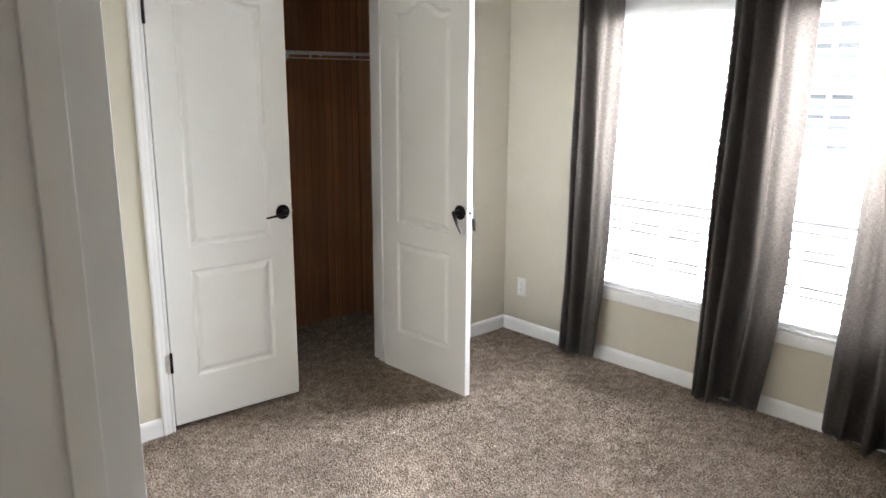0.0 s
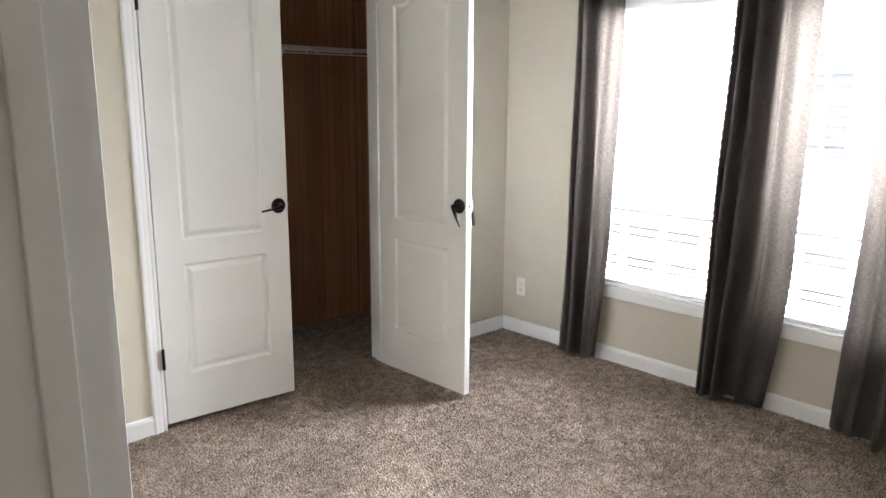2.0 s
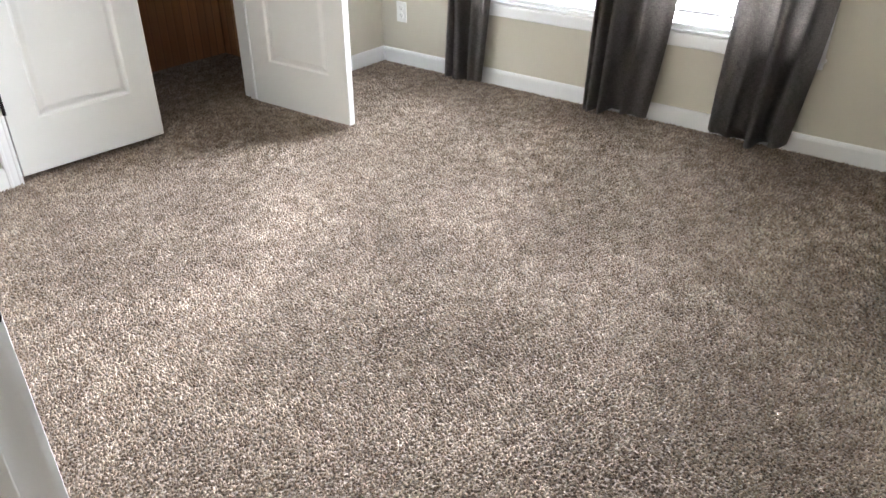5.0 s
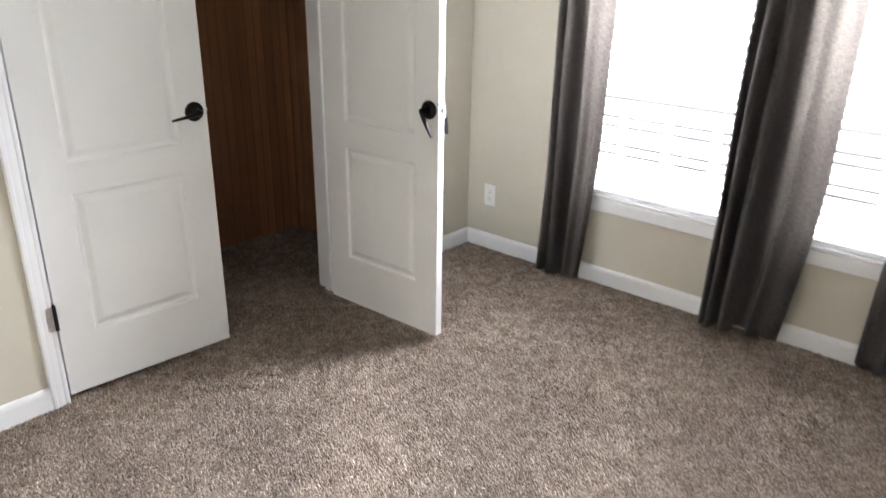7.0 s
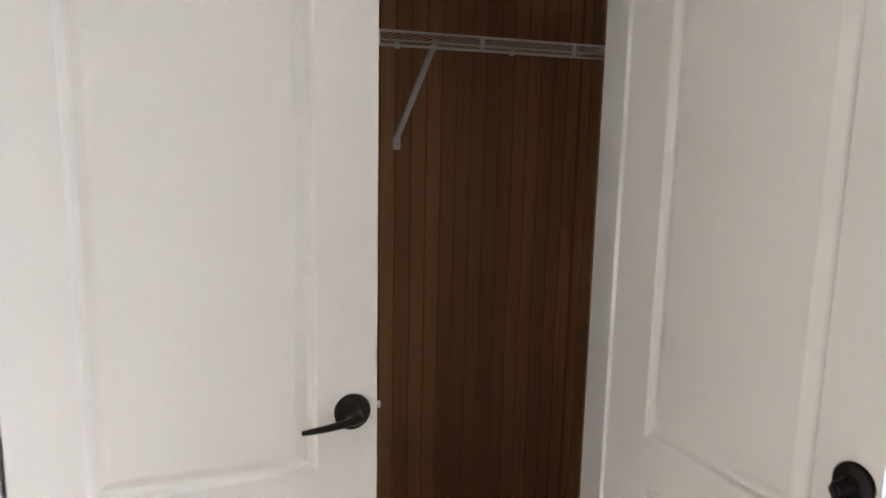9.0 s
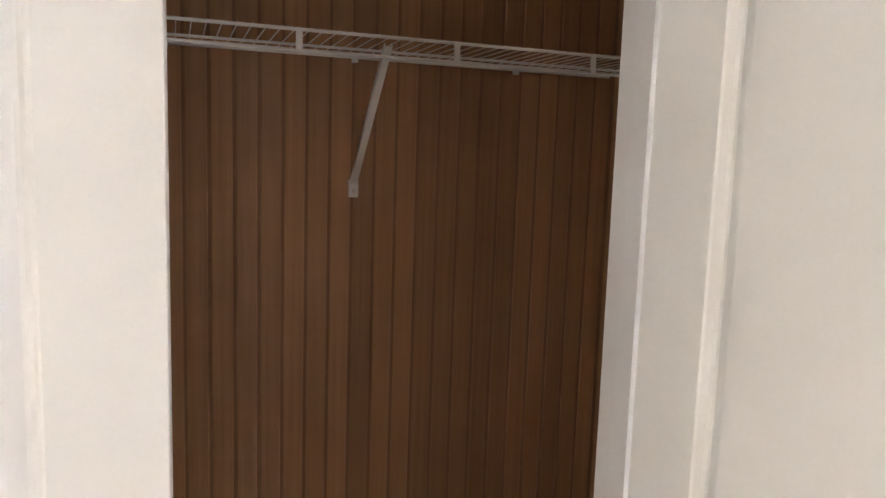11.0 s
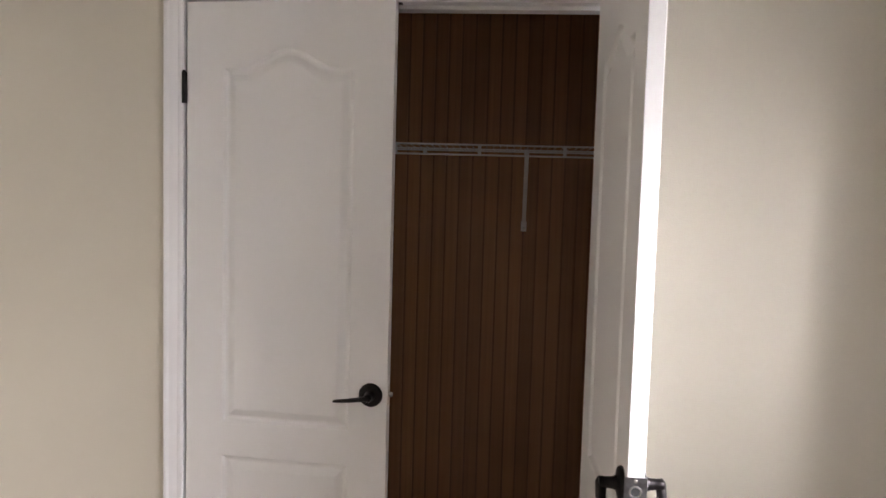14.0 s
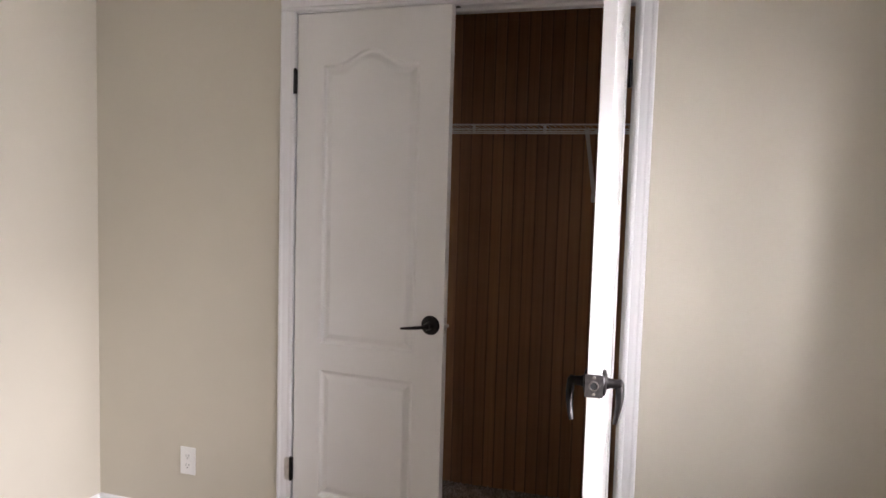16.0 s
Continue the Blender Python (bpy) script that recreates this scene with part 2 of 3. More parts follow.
def tube(bm, points, radius, sides=8, squash=None):
    """A round bar along points; radius may be a list, one a point."""
    pts = [Vector(p) for p in points]
    rad = radius if isinstance(radius, (list, tuple)) else [radius] * len(pts)
    rings = []
    for i, p in enumerate(pts):
        d = (pts[min(i + 1, len(pts) - 1)] - pts[max(i - 1, 0)]).normalized()
        side = d.cross(Vector((0, 0, 1)))
        if side.length < 1e-3:
            side = Vector((1, 0, 0))
        side.normalize()
        up = side.cross(d)
        k = squash if squash else 1.0
        rings.append([bm.verts.new(p + side * math.cos(a) * rad[i] + up * math.sin(a) * rad[i] * k)
                      for a in (2 * math.pi * j / sides for j in range(sides))])
    for a, c in zip(rings, rings[1:]):
        for j in range(sides):
            bm.faces.new((a[j], a[(j + 1) % sides], c[(j + 1) % sides], c[j]))
    bm.faces.new(rings[0][::-1])
    bm.faces.new(rings[-1])


def turned(bm, origin, axis, profile, sides=32):
    """A turned solid: profile rows are (distance along axis, radius)."""
    ax = Vector(axis).normalized()
    u = ax.orthogonal().normalized()
    w = ax.cross(u)
    rings = []
    for d, r in profile:
        rings.append([bm.verts.new(Vector(origin) + ax * d + (u * math.cos(t) + w * math.sin(t)) * r)
                      for t in (2 * math.pi * j / sides for j in range(sides))])
    for a, c in zip(rings, rings[1:]):
        for j in range(sides):
            bm.faces.new((a[j], a[(j + 1) % sides], c[(j + 1) % sides], c[j]))
    bm.faces.new(rings[0][::-1])
    bm.faces.new(rings[-1])


def sweep(bm, profile, start, along, out, across):
    """A straight moulding. profile rows are (across, out); along is the full length vector."""
    o, a = Vector(out), Vector(across)
    r0 = [bm.verts.new(Vector(start) + a * p + o * q) for p, q in profile]
    r1 = [bm.verts.new(Vector(start) + Vector(along) + a * p + o * q) for p, q in profile]
    k = len(profile)
    for i in range(k):
        bm.faces.new((r0[i], r0[(i + 1) % k], r1[(i + 1) % k], r1[i]))
    bm.faces.new(r0[::-1])
    bm.faces.new(r1)


def mesh_of(name, bm, mat, smooth=False):
    bmesh.ops.recalc_face_normals(bm, faces=bm.faces)
    me = bpy.data.meshes.new(name)
    bm.to_mesh(me)
    bm.free()
    me.materials.append(mat)
    if smooth:
        me.shade_smooth()
        me.set_sharp_from_angle(angle=radians(35))
    return me


def part(name, bm, mat, parent, label="", smooth=False):
    ob = new(name, mesh_of(name, bm, mat, smooth))
    ob.parent = parent
    if label:
        ob["label"] = label
    return ob


def thing(name, m, label, category, group="", kind=""):
    ob = new(name)
    ob.empty_display_size = 0.05
    ob.matrix_world = m
    return tagged(ob, label, category, group, kind)


def structure(name, bm, mat, label, category):
    bmesh.ops.remove_doubles(bm, verts=bm.verts, dist=0.00001)
    ob = new(name, mesh_of(name, bm, mat))
    return tagged(ob, label, category, kind="structure")


# ---------- the shell ----------
def build_shell():
    bm = bmesh.new()
    box(bm, HALL - 1.15, XW + 0.14, YB - 0.14, DEEP + 0.12, -0.12, 0.0)
    structure("floor", bm, M_CARPET, "brown and beige flecked frieze carpet, wall to wall", "carpet")
    bm = bmesh.new()
    box(bm, HALL - 1.15, XW + 0.14, YB - 0.14, DEEP + 0.12, CEIL, CEIL + 0.1)
    structure("ceiling", bm, M_CEIL, "plain white painted ceiling", "ceiling")

    # closet wall with the double-door opening
    bm = bmesh.new()
    box(bm, XL, -0.021, 0, THICK, 0, CEIL)
    box(bm, OPEN_W + 0.018, XW, 0, THICK, 0, CEIL)
    box(bm, -0.021, OPEN_W + 0.018, 0, THICK, HEAD + 0.018, CEIL)
    structure("wall_closet", bm, M_WALL, "khaki beige painted wall around the closet opening", "wall")

    # window wall
    bm = bmesh.new()
    x0, x1 = XW, XW + 0.14
    cuts = [YB] + [v for w in sorted(WIN) for v in w] + [DEEP + 0.12]
    for i in range(0, len(cuts), 2):
        box(bm, x0, x1, cuts[i], cuts[i + 1], 0, CEIL)
    for a, c in WIN:
        box(bm, x0, x1, a, c, 0, WZ0)
        box(bm, x0, x1, a, c, WZ1, CEIL)
    structure("wall_window", bm, M_WALL, "khaki beige painted wall with two tall windows", "wall")

    # entry wall
    bm = bmesh.new()
    box(bm, HALL, XL, EY1 + 0.018, DEEP + 0.12, 0, CEIL)
    box(bm, HALL, XL, YB, EY0 - 0.018, 0, CEIL)
    box(bm, HALL, XL, EY0 - 0.018, EY1 + 0.018, HEAD + 0.018, CEIL)
    structure("wall_entry", bm, M_WALL, "khaki beige painted wall with the doorway", "wall")

    bm = bmesh.new()
    box(bm, HALL - 1.15, XW + 0.14, YB - 0.14, YB, 0, CEIL)
    structure("wall_back", bm, M_WALL, "plain khaki beige painted wall", "wall")
    bm = bmesh.new()
    box(bm, HALL - 1.15, HALL - 1.01, YB, DEEP + 0.12, 0, CEIL)
    box(bm, HALL - 1.01, HALL, -0.2, -0.06, 0, CEIL)
    structure("wall_hall", bm, M_HALL, "plain tan hallway wall", "wall")


CASING = [(0.0, 0.0), (0.0, 0.008), (0.006, 0.0105), (0.012, 0.0105), (0.016, 0.0085), (0.030, 0.0115),
          (0.040, 0.0125), (0.046, 0.0155), (0.054, 0.0155), (0.058, 0.012), (0.058, 0.0)]
BASE = [(0.0, 0.0), (0.0, 0.0125), (0.066, 0.0125), (0.076, 0.010), (0.083, 0.005), (0.085, 0.0)]


def baseboard(name, start, along, out):
    bm = bmesh.new()
    sweep(bm, BASE, start, along, out, (0, 0, 1))
    structure(name, bm, M_TRIM, "white painted wooden baseboard above the carpet", "baseboard")


def build_trim():
    # closet casing
    bm = bmesh.new()
    sweep(bm, CASING, (-0.005, 0, 0), (0, 0, HEAD + 0.006), (0, -1, 0), (-1, 0, 0))
    sweep(bm, CASING, (OPEN_W + 0.004, 0, 0), (0, 0, HEAD + 0.006), (0, -1, 0), (1, 0, 0))
    sweep(bm, CASING, (-0.063, 0, HEAD + 0.0065), (OPEN_W + 0.125, 0, 0), (0, -1, 0), (0, 0, 1))
    structure("trim_closet", bm, M_TRIM, "white moulded casing around the closet double doors", "door casing")
    # closet jamb lining with stops
    bm = bmesh.new()
    box(bm, -0.021, -0.0045, 0.0, THICK + 0.003, 0, HEAD)
    box(bm, OPEN_W, OPEN_W + 0.018, 0.0, THICK + 0.003, 0, HEAD)
    box(bm, -0.021, OPEN_W + 0.018, 0.0, THICK + 0.003, HEAD, HEAD + 0.018)
    box(bm, -0.003, OPEN_W, 0.040, 0.075, HEAD - 0.011, HEAD)
    box(bm, -0.0045, 0.008, 0.040, 0.075, 0, HEAD - 0.011)
    box(bm, OPEN_W - 0.011, OPEN_W, 0.040, 0.075, 0, HEAD - 0.011)
    structure("trim_closet_jamb", bm, M_TRIM, "white painted closet door jamb with stops", "door jamb")
    # entry jamb, stops and casings
    bm = bmesh.new()
    for y, s in ((EY1, 1), (EY0, -1)):
        box(bm, HALL, XL, min(y, y + s * 0.018), max(y, y + s * 0.018), 0, HEAD)
        box(bm, XL - 0.072, XL - 0.037, min(y, y - s * 0.011), max(y, y - s * 0.011), 0, HEAD - 0.011, 0.002)
    box(bm, HALL, XL, EY0 - 0.018, EY1 + 0.018, HEAD, HEAD + 0.018)
    box(bm, XL - 0.072, XL - 0.037, EY0, EY1, HEAD - 0.011, HEAD)
    structure("trim_entry_jamb", bm, M_TRIM, "white painted entry door jamb with a wide stop", "door jamb")
    bm = bmesh.new()
    for x, s in ((XL, 1), (HALL, -1)):
        sweep(bm, CASING, (x, EY1 + 0.004, 0), (0, 0, HEAD + 0.006), (s, 0, 0), (0, 1, 0))
        sweep(bm, CASING, (x, EY0 - 0.004, 0), (0, 0, HEAD + 0.006), (s, 0, 0), (0, -1, 0))
        sweep(bm, CASING, (x, EY0 - 0.062, HEAD + 0.0065), (0, EY1 - EY0 + 0.124, 0), (s, 0, 0), (0, 0, 1))
    structure("trim_entry", bm, M_TRIM, "white moulded casing around the entry doorway", "door casing")

    baseboard("baseboard", (XL, 0, 0), (-0.063 - XL, 0, 0), (0, -1, 0))
    baseboard("baseboard", (OPEN_W + 0.062, 0, 0), (XW - OPEN_W - 0.062, 0, 0), (0, -1, 0))
    baseboard("baseboard", (XW, -0.0125, 0), (0, YB + 0.025, 0), (-1, 0, 0))
    baseboard("baseboard", (XL, EY1 + 0.062, 0), (0, -EY1 - 0.0745, 0), (1, 0, 0))
    baseboard("baseboard", (XL, YB + 0.0125, 0), (0, EY0 - 0.062 - YB - 0.0125, 0), (1, 0, 0))
    baseboard("baseboard", (XL, YB, 0), (XW - XL, 0, 0), (0, 1, 0))
    baseboard("baseboard", (HALL, EY1 + 0.062, 0), (0, -EY1 - 0.262, 0), (-1, 0, 0))

    # strike plate of the entry door, on the jamb
    sp = thing("strike_plate", pose(XL - 0.019, EY1 - 0.001, 0.864), "black strike plate with a curved lip on the entry jamb", "strike plate")
    bm = bmesh.new()
    rim = [(-0.017, -0.030), (-0.014, -0.035), (0.006, -0.035)]
    rim += [(0.010 + 0.014 * math.sin(q * math.pi / 12), -0.021 - 0.014 * math.cos(q * math.pi / 12)) for q in range(7)]
    rim += [(x, -z) for x, z in reversed(rim)]
    lo = [bm.verts.new((x, 0.0008 - (0.004 if x > 0.02 else 0.0), z)) for x, z in rim]
    hi = [bm.verts.new((x, -0.0014 - (0.005 if x > 0.02 else 0.0), z)) for x, z in rim]
    bm.faces.new(lo)
    bm.faces.new(hi[::-1])
    for i in range(len(rim)):
        j = (i + 1) % len(rim)
        bm.faces.new((lo[i], lo[j], hi[j], hi[i]))
    part("plate", bm, M_BLACK, sp)
    bm = bmesh.new()
    box(bm, -0.011, 0.004, -0.0022, -0.0015, -0.012, 0.012)
    part("bolt_hole", bm, M_BRASS, sp, "brass coloured bolt hole")
    for z in (-0.024, 0.024):
        bm = bmesh.new()
        turned(bm, (-0.004, -0.0012, z), (0, -1, 0), [(0, 0.0045), (0.001, 0.004), (0.0014, 0.002)], 12)
        part("screw", bm, M_BLACK, sp)


# ---------- closet doors ----------
DW, DH, DT = 0.610, 2.018, 0.035


def door_arch(u):
    """Height of the cathedral arch above its shoulders, u from 0 to 1 across the panel."""
    s = abs(2 * u - 1)
    if s > 0.78:
        return 0.0
    return 0.055 * 0.5 * (1 + math.cos(math.pi * s / 0.78))


def door_slab():
    """A moulded two-panel door, x from the hinge, z up, front face at y = 0, back at y = DT."""
    bm = bmesh.new()
    px0, px1 = 0.112, DW - 0.112
    lows = [(0.212, 0.702), (0.804, 1.832)]
    rings = [(0.0, 0.0), (0.003, 0.002), (0.008, 0.0088), (0.013, 0.0108), (0.018, 0.0106), (0.034, 0.0030), (0.039, 0.0016), (0.044, 0.0016)]
    n = 24
    c = 0.0015

    def quad(*p):
        bm.faces.new([bm.verts.new(q) for q in p])

    for face in (0, 1):
        def at(x, d, z):
            return (x, d if face == 0 else DT - d, z)

        quad(at(c, 0, c), at(px0, 0, c), at(px0, 0, DH - c), at(c, 0, DH - c))
        quad(at(px1, 0, c), at(DW - c, 0, c), at(DW - c, 0, DH - c), at(px1, 0, DH - c))
        quad(at(px0, 0, c), at(px1, 0, c), at(px1, 0, lows[0][0]), at(px0, 0, lows[0][0]))
        quad(at(px0, 0, lows[0][1]), at(px1, 0, lows[0][1]), at(px1, 0, lows[1][0]), at(px0, 0, lows[1][0]))
        for i in range(n):
            u0, u1 = i / n, (i + 1) / n
            xa, xb = px0 + (px1 - px0) * u0, px0 + (px1 - px0) * u1
            za, zb = lows[1][1] + door_arch(u0), lows[1][1] + door_arch(u1)
            quad(at(xa, 0, za), at(xb, 0, zb), at(xb, 0, DH - c), at(xa, 0, DH - c))
        for k, (z0, z1) in enumerate(lows):
            loops = []
            for ins, dep in rings:
                pts = [at(px0 + ins, dep, z0 + ins), at(px1 - ins, dep, z0 + ins)]
                for i in range(n + 1):
                    u = 1 - i / n
                    z = z1 + (door_arch(u) if k else 0.0) - ins
                    pts.append(at(px0 + ins + (px1 - px0 - 2 * ins) * u, dep, z))
                loops.append([bm.verts.new(p) for p in pts])
            for a, b in zip(loops, loops[1:]):
                for i in range(len(a)):
                    j = (i + 1) % len(a)
                    bm.faces.new((a[i], a[j], b[j], b[i]))
            bm.faces.new(loops[-1])
        quad(at(c, 0, c), at(DW - c, 0, c), at(DW, c, 0), at(0, c, 0))
        quad(at(c, 0, DH - c), at(DW - c, 0, DH - c), at(DW, c, DH), at(0, c, DH))
        quad(at(c, 0, c), at(c, 0, DH - c), at(0, c, DH), at(0, c, 0))
        quad(at(DW - c, 0, c), at(DW - c, 0, DH - c), at(DW, c, DH), at(DW, c, 0))
    for x in (0, DW):
        quad((x, c, 0), (x, DT - c, 0), (x, DT - c, DH), (x, c, DH))
    for z in (0, DH):
        quad((0, c, z), (DW, c, z), (DW, DT - c, z), (0, DT - c, z))
    bmesh.ops.remove_doubles(bm, verts=bm.verts, dist=0.00002)
    return bm


def lever_handle(parent, x, y, z, s, droop, reach):
    """s: -1 for the front face, 1 for the back. reach: sign of the lever's run along x, droop in degrees."""
    bm = bmesh.new()
    turned(bm, (x, y, z), (0, s, 0), [(0, 0.034), (0.004, 0.0345), (0.008, 0.032), (0.010, 0.026), (0.012, 0.016),
                                     (0.020, 0.0125), (0.034, 0.0115)], 40)
    ros = part("rosette", bm, M_BLACK, parent, "black round door rosette", True)
    a = radians(droop)
    dx, dz = math.cos(a) * reach, -math.sin(a)
    bm = bmesh.new()
    pts, rad = [], []
    for i in range(13):
        u = i / 12
        d = -0.012 + 0.112 * u
        out = 0.041 + 0.006 * math.sin(u * math.pi) - 0.006 * u
        pts.append((x + dx * d, y + s * out, z + dz * d))
        rad.append(0.0125 - 0.0055 * u if 0 < i < 12 else 0.006)
    tube(bm, pts, rad, 12, 0.62)
    turned(bm, (x, y + s * 0.030, z), (0, s, 0), [(0, 0.011), (0.012, 0.0122), (0.018, 0.010)], 24)
    part("lever", bm, M_BLACK, ros, "black curved lever", True)


def hinge(parent, z):
    bm = bmesh.new()
    tube(bm, [(-0.004, -0.009, z - 0.045), (-0.004, -0.009, z + 0.045)], 0.0065, 14)
    for k in (-0.027, -0.009, 0.009, 0.027):
        turned(bm, (-0.004, -0.009, z + k - 0.0006), (0, 0, 1), [(0, 0.0069), (0.0012, 0.0069)], 14)
    turned(bm, (-0.004, -0.009, z + 0.045), (0, 0, 1), [(0, 0.0052), (0.004, 0.003)], 14)
    h = part("hinge", bm, M_BLACK, parent, "black butt hinge", True)
    bm = bmesh.new()
    box(bm, -0.0025, -0.0005, -0.004, 0.030, z - 0.0445, z + 0.0445)
    part("hinge_leaf", bm, M_BLACK, h)


def hinge_reflections():
    """Satin plate added on the casing for the lower black barrel's reflection."""
    for z in (0.326,):
        o = thing("hinge_reflection", pose(-0.010, -0.0105, z), "satin grey plate standing in for the hinge reflection on the white door casing", "hinge plate")
        bm = bmesh.new()
        pts = [(0.0, -0.044), (0.0, 0.044)] + [(-0.013 - 0.008 * math.sin(q * math.pi / 10), 0.036 + 0.008 * math.cos(q * math.pi / 10)) for q in range(6)]
        pts += [(-0.013 - 0.008 * math.cos(q * math.pi / 10), -0.036 - 0.008 * math.sin(q * math.pi / 10)) for q in range(6)]
        lo = [bm.verts.new((x, 0.003, zz)) for x, zz in pts]
        hi = [bm.verts.new((x, -0.0008, zz)) for x, zz in pts]
        bm.faces.new(lo)
        bm.faces.new(hi[::-1])
        for i in range(len(pts)):
            j = (i + 1) % len(pts)
            bm.faces.new((lo[i], lo[j], hi[j], hi[i]))
        part("plate", bm, M_STEEL, o)


def build_doors():
    # active leaf, nearly shut
    d = thing("door_1", pose(0.0025, -0.002, 0.025, 0, 0, -4.0), "white two-panel arch-top closet door, nearly shut", "door", "closet doors", "structure")
    part("door_panel", door_slab(), M_DOOR, d)
    lever_handle(d, 0.562, 0.0, 0.914, -1, 9, -1)
    lever_handle(d, 0.562, DT, 0.914, 1, 9, -1)
    for z in (0.301, 1.775):
        hinge(d, z)
    bm = bmesh.new()
    box(bm, DW, DW + 0.0012, 0.006, 0.029, 0.886, 0.942)
    part("latch_plate", bm, M_STEEL, d, "satin nickel latch plate")
    bm = bmesh.new()
    turned(bm, (DW + 0.001, 0.0175, 0.914), (1, 0, 0), [(0, 0.007), (0.009, 0.007), (0.011, 0.004)], 16)
    part("latch_bolt", bm, M_STEEL, d, "satin nickel latch bolt", True)

    # the other leaf, swung open square to the wall; its slab is the same turned about
    e = thing("door_2", pose(OPEN_W - 0.013, -0.031, 0.025, 0, 0, 91.7), "white two-panel arch-top closet door, wide open", "door", "closet doors", "structure")
    slab = door_slab()
    bmesh.ops.transform(slab, matrix=Matrix.Translation((-0.0, 0.008, 0)) @ Matrix.Scale(-1, 4, (1, 0, 0)), verts=slab.verts)
    bmesh.ops.reverse_faces(slab, faces=slab.faces)
    part("door_panel", slab, M_DOOR, e)
    lever_handle(e, -0.567, 0.008, 0.914, -1, 76, -1)
    lever_handle(e, -0.567, 0.008 + DT, 0.914, 1, 66, -1)
    for z in (0.301, 1.775):
        bm = bmesh.new()
        tube(bm, [(0.003, -0.001, z - 0.045), (0.003, -0.001, z + 0.045)], 0.0065, 14)
        for k in (-0.027, -0.009, 0.009, 0.027):
            turned(bm, (0.003, -0.001, z + k - 0.0006), (0, 0, 1), [(0, 0.0069), (0.0012, 0.0069)], 14)
        h = part("hinge", bm, M_BLACK, e, "black butt hinge", True)
        bm = bmesh.new()
        box(bm, 0.0004, 0.0024, 0.006, 0.040, z - 0.0445, z + 0.0445)
        part("hinge_leaf", bm, M_BLACK, h)
    bm = bmesh.new()
    box(bm, -DW - 0.0022, -DW - 0.0002, 0.003, 0.048, 0.885, 0.943, 0.0008)
    sp = part("strike_plate", bm, M_PLATE, e, "satin metal strike plate with a round hole")
    bm = bmesh.new()
    turned(bm, (-DW - 0.0022, 0.0255, 0.914), (-1, 0, 0), [(0, 0.0125), (0.0012, 0.0120), (0.0012, 0.0095), (0.0002, 0.009)], 24)
    part("hole_rim", bm, M_STEEL, sp, "bright worn rim", True)
    bm = bmesh.new()
    turned(bm, (-DW - 0.0022, 0.0255, 0.914), (-1, 0, 0), [(0, 0.0094), (0.0007, 0.0094)], 20)
    part("bolt_hole", bm, M_DARK, sp, "dark bolt hole")
    for z in (0.893, 0.935):
        bm = bmesh.new()
        turned(bm, (-DW - 0.0022, 0.0255, z), (-1, 0, 0), [(0, 0.004), (0.0008, 0.0036), (0.001, 0.002)], 12)
        part("screw", bm, M_STEEL, sp)

    c = thing("ball_catch", pose(0.600, 0.020, HEAD), "small black ball catch under the closet head jamb", "door catch")
    bm = bmesh.new()
    box(bm, -0.020, 0.020, -0.010, 0.010, -0.0025, 0.0, 0.0006)
    part("catch_plate", bm, M_BLACK, c)
    bm = bmesh.new()
    turned(bm, (0, 0, -0.002), (0, 0, -1), [(0, 0.006), (0.003, 0.005), (0.005, 0.002)], 14)
    part("catch_ball", bm, M_BLACK, c)


# ---------- closet inside ----------
SHZ = 1.695
SHY0, SHY1 = 0.565, DEEP - 0.006


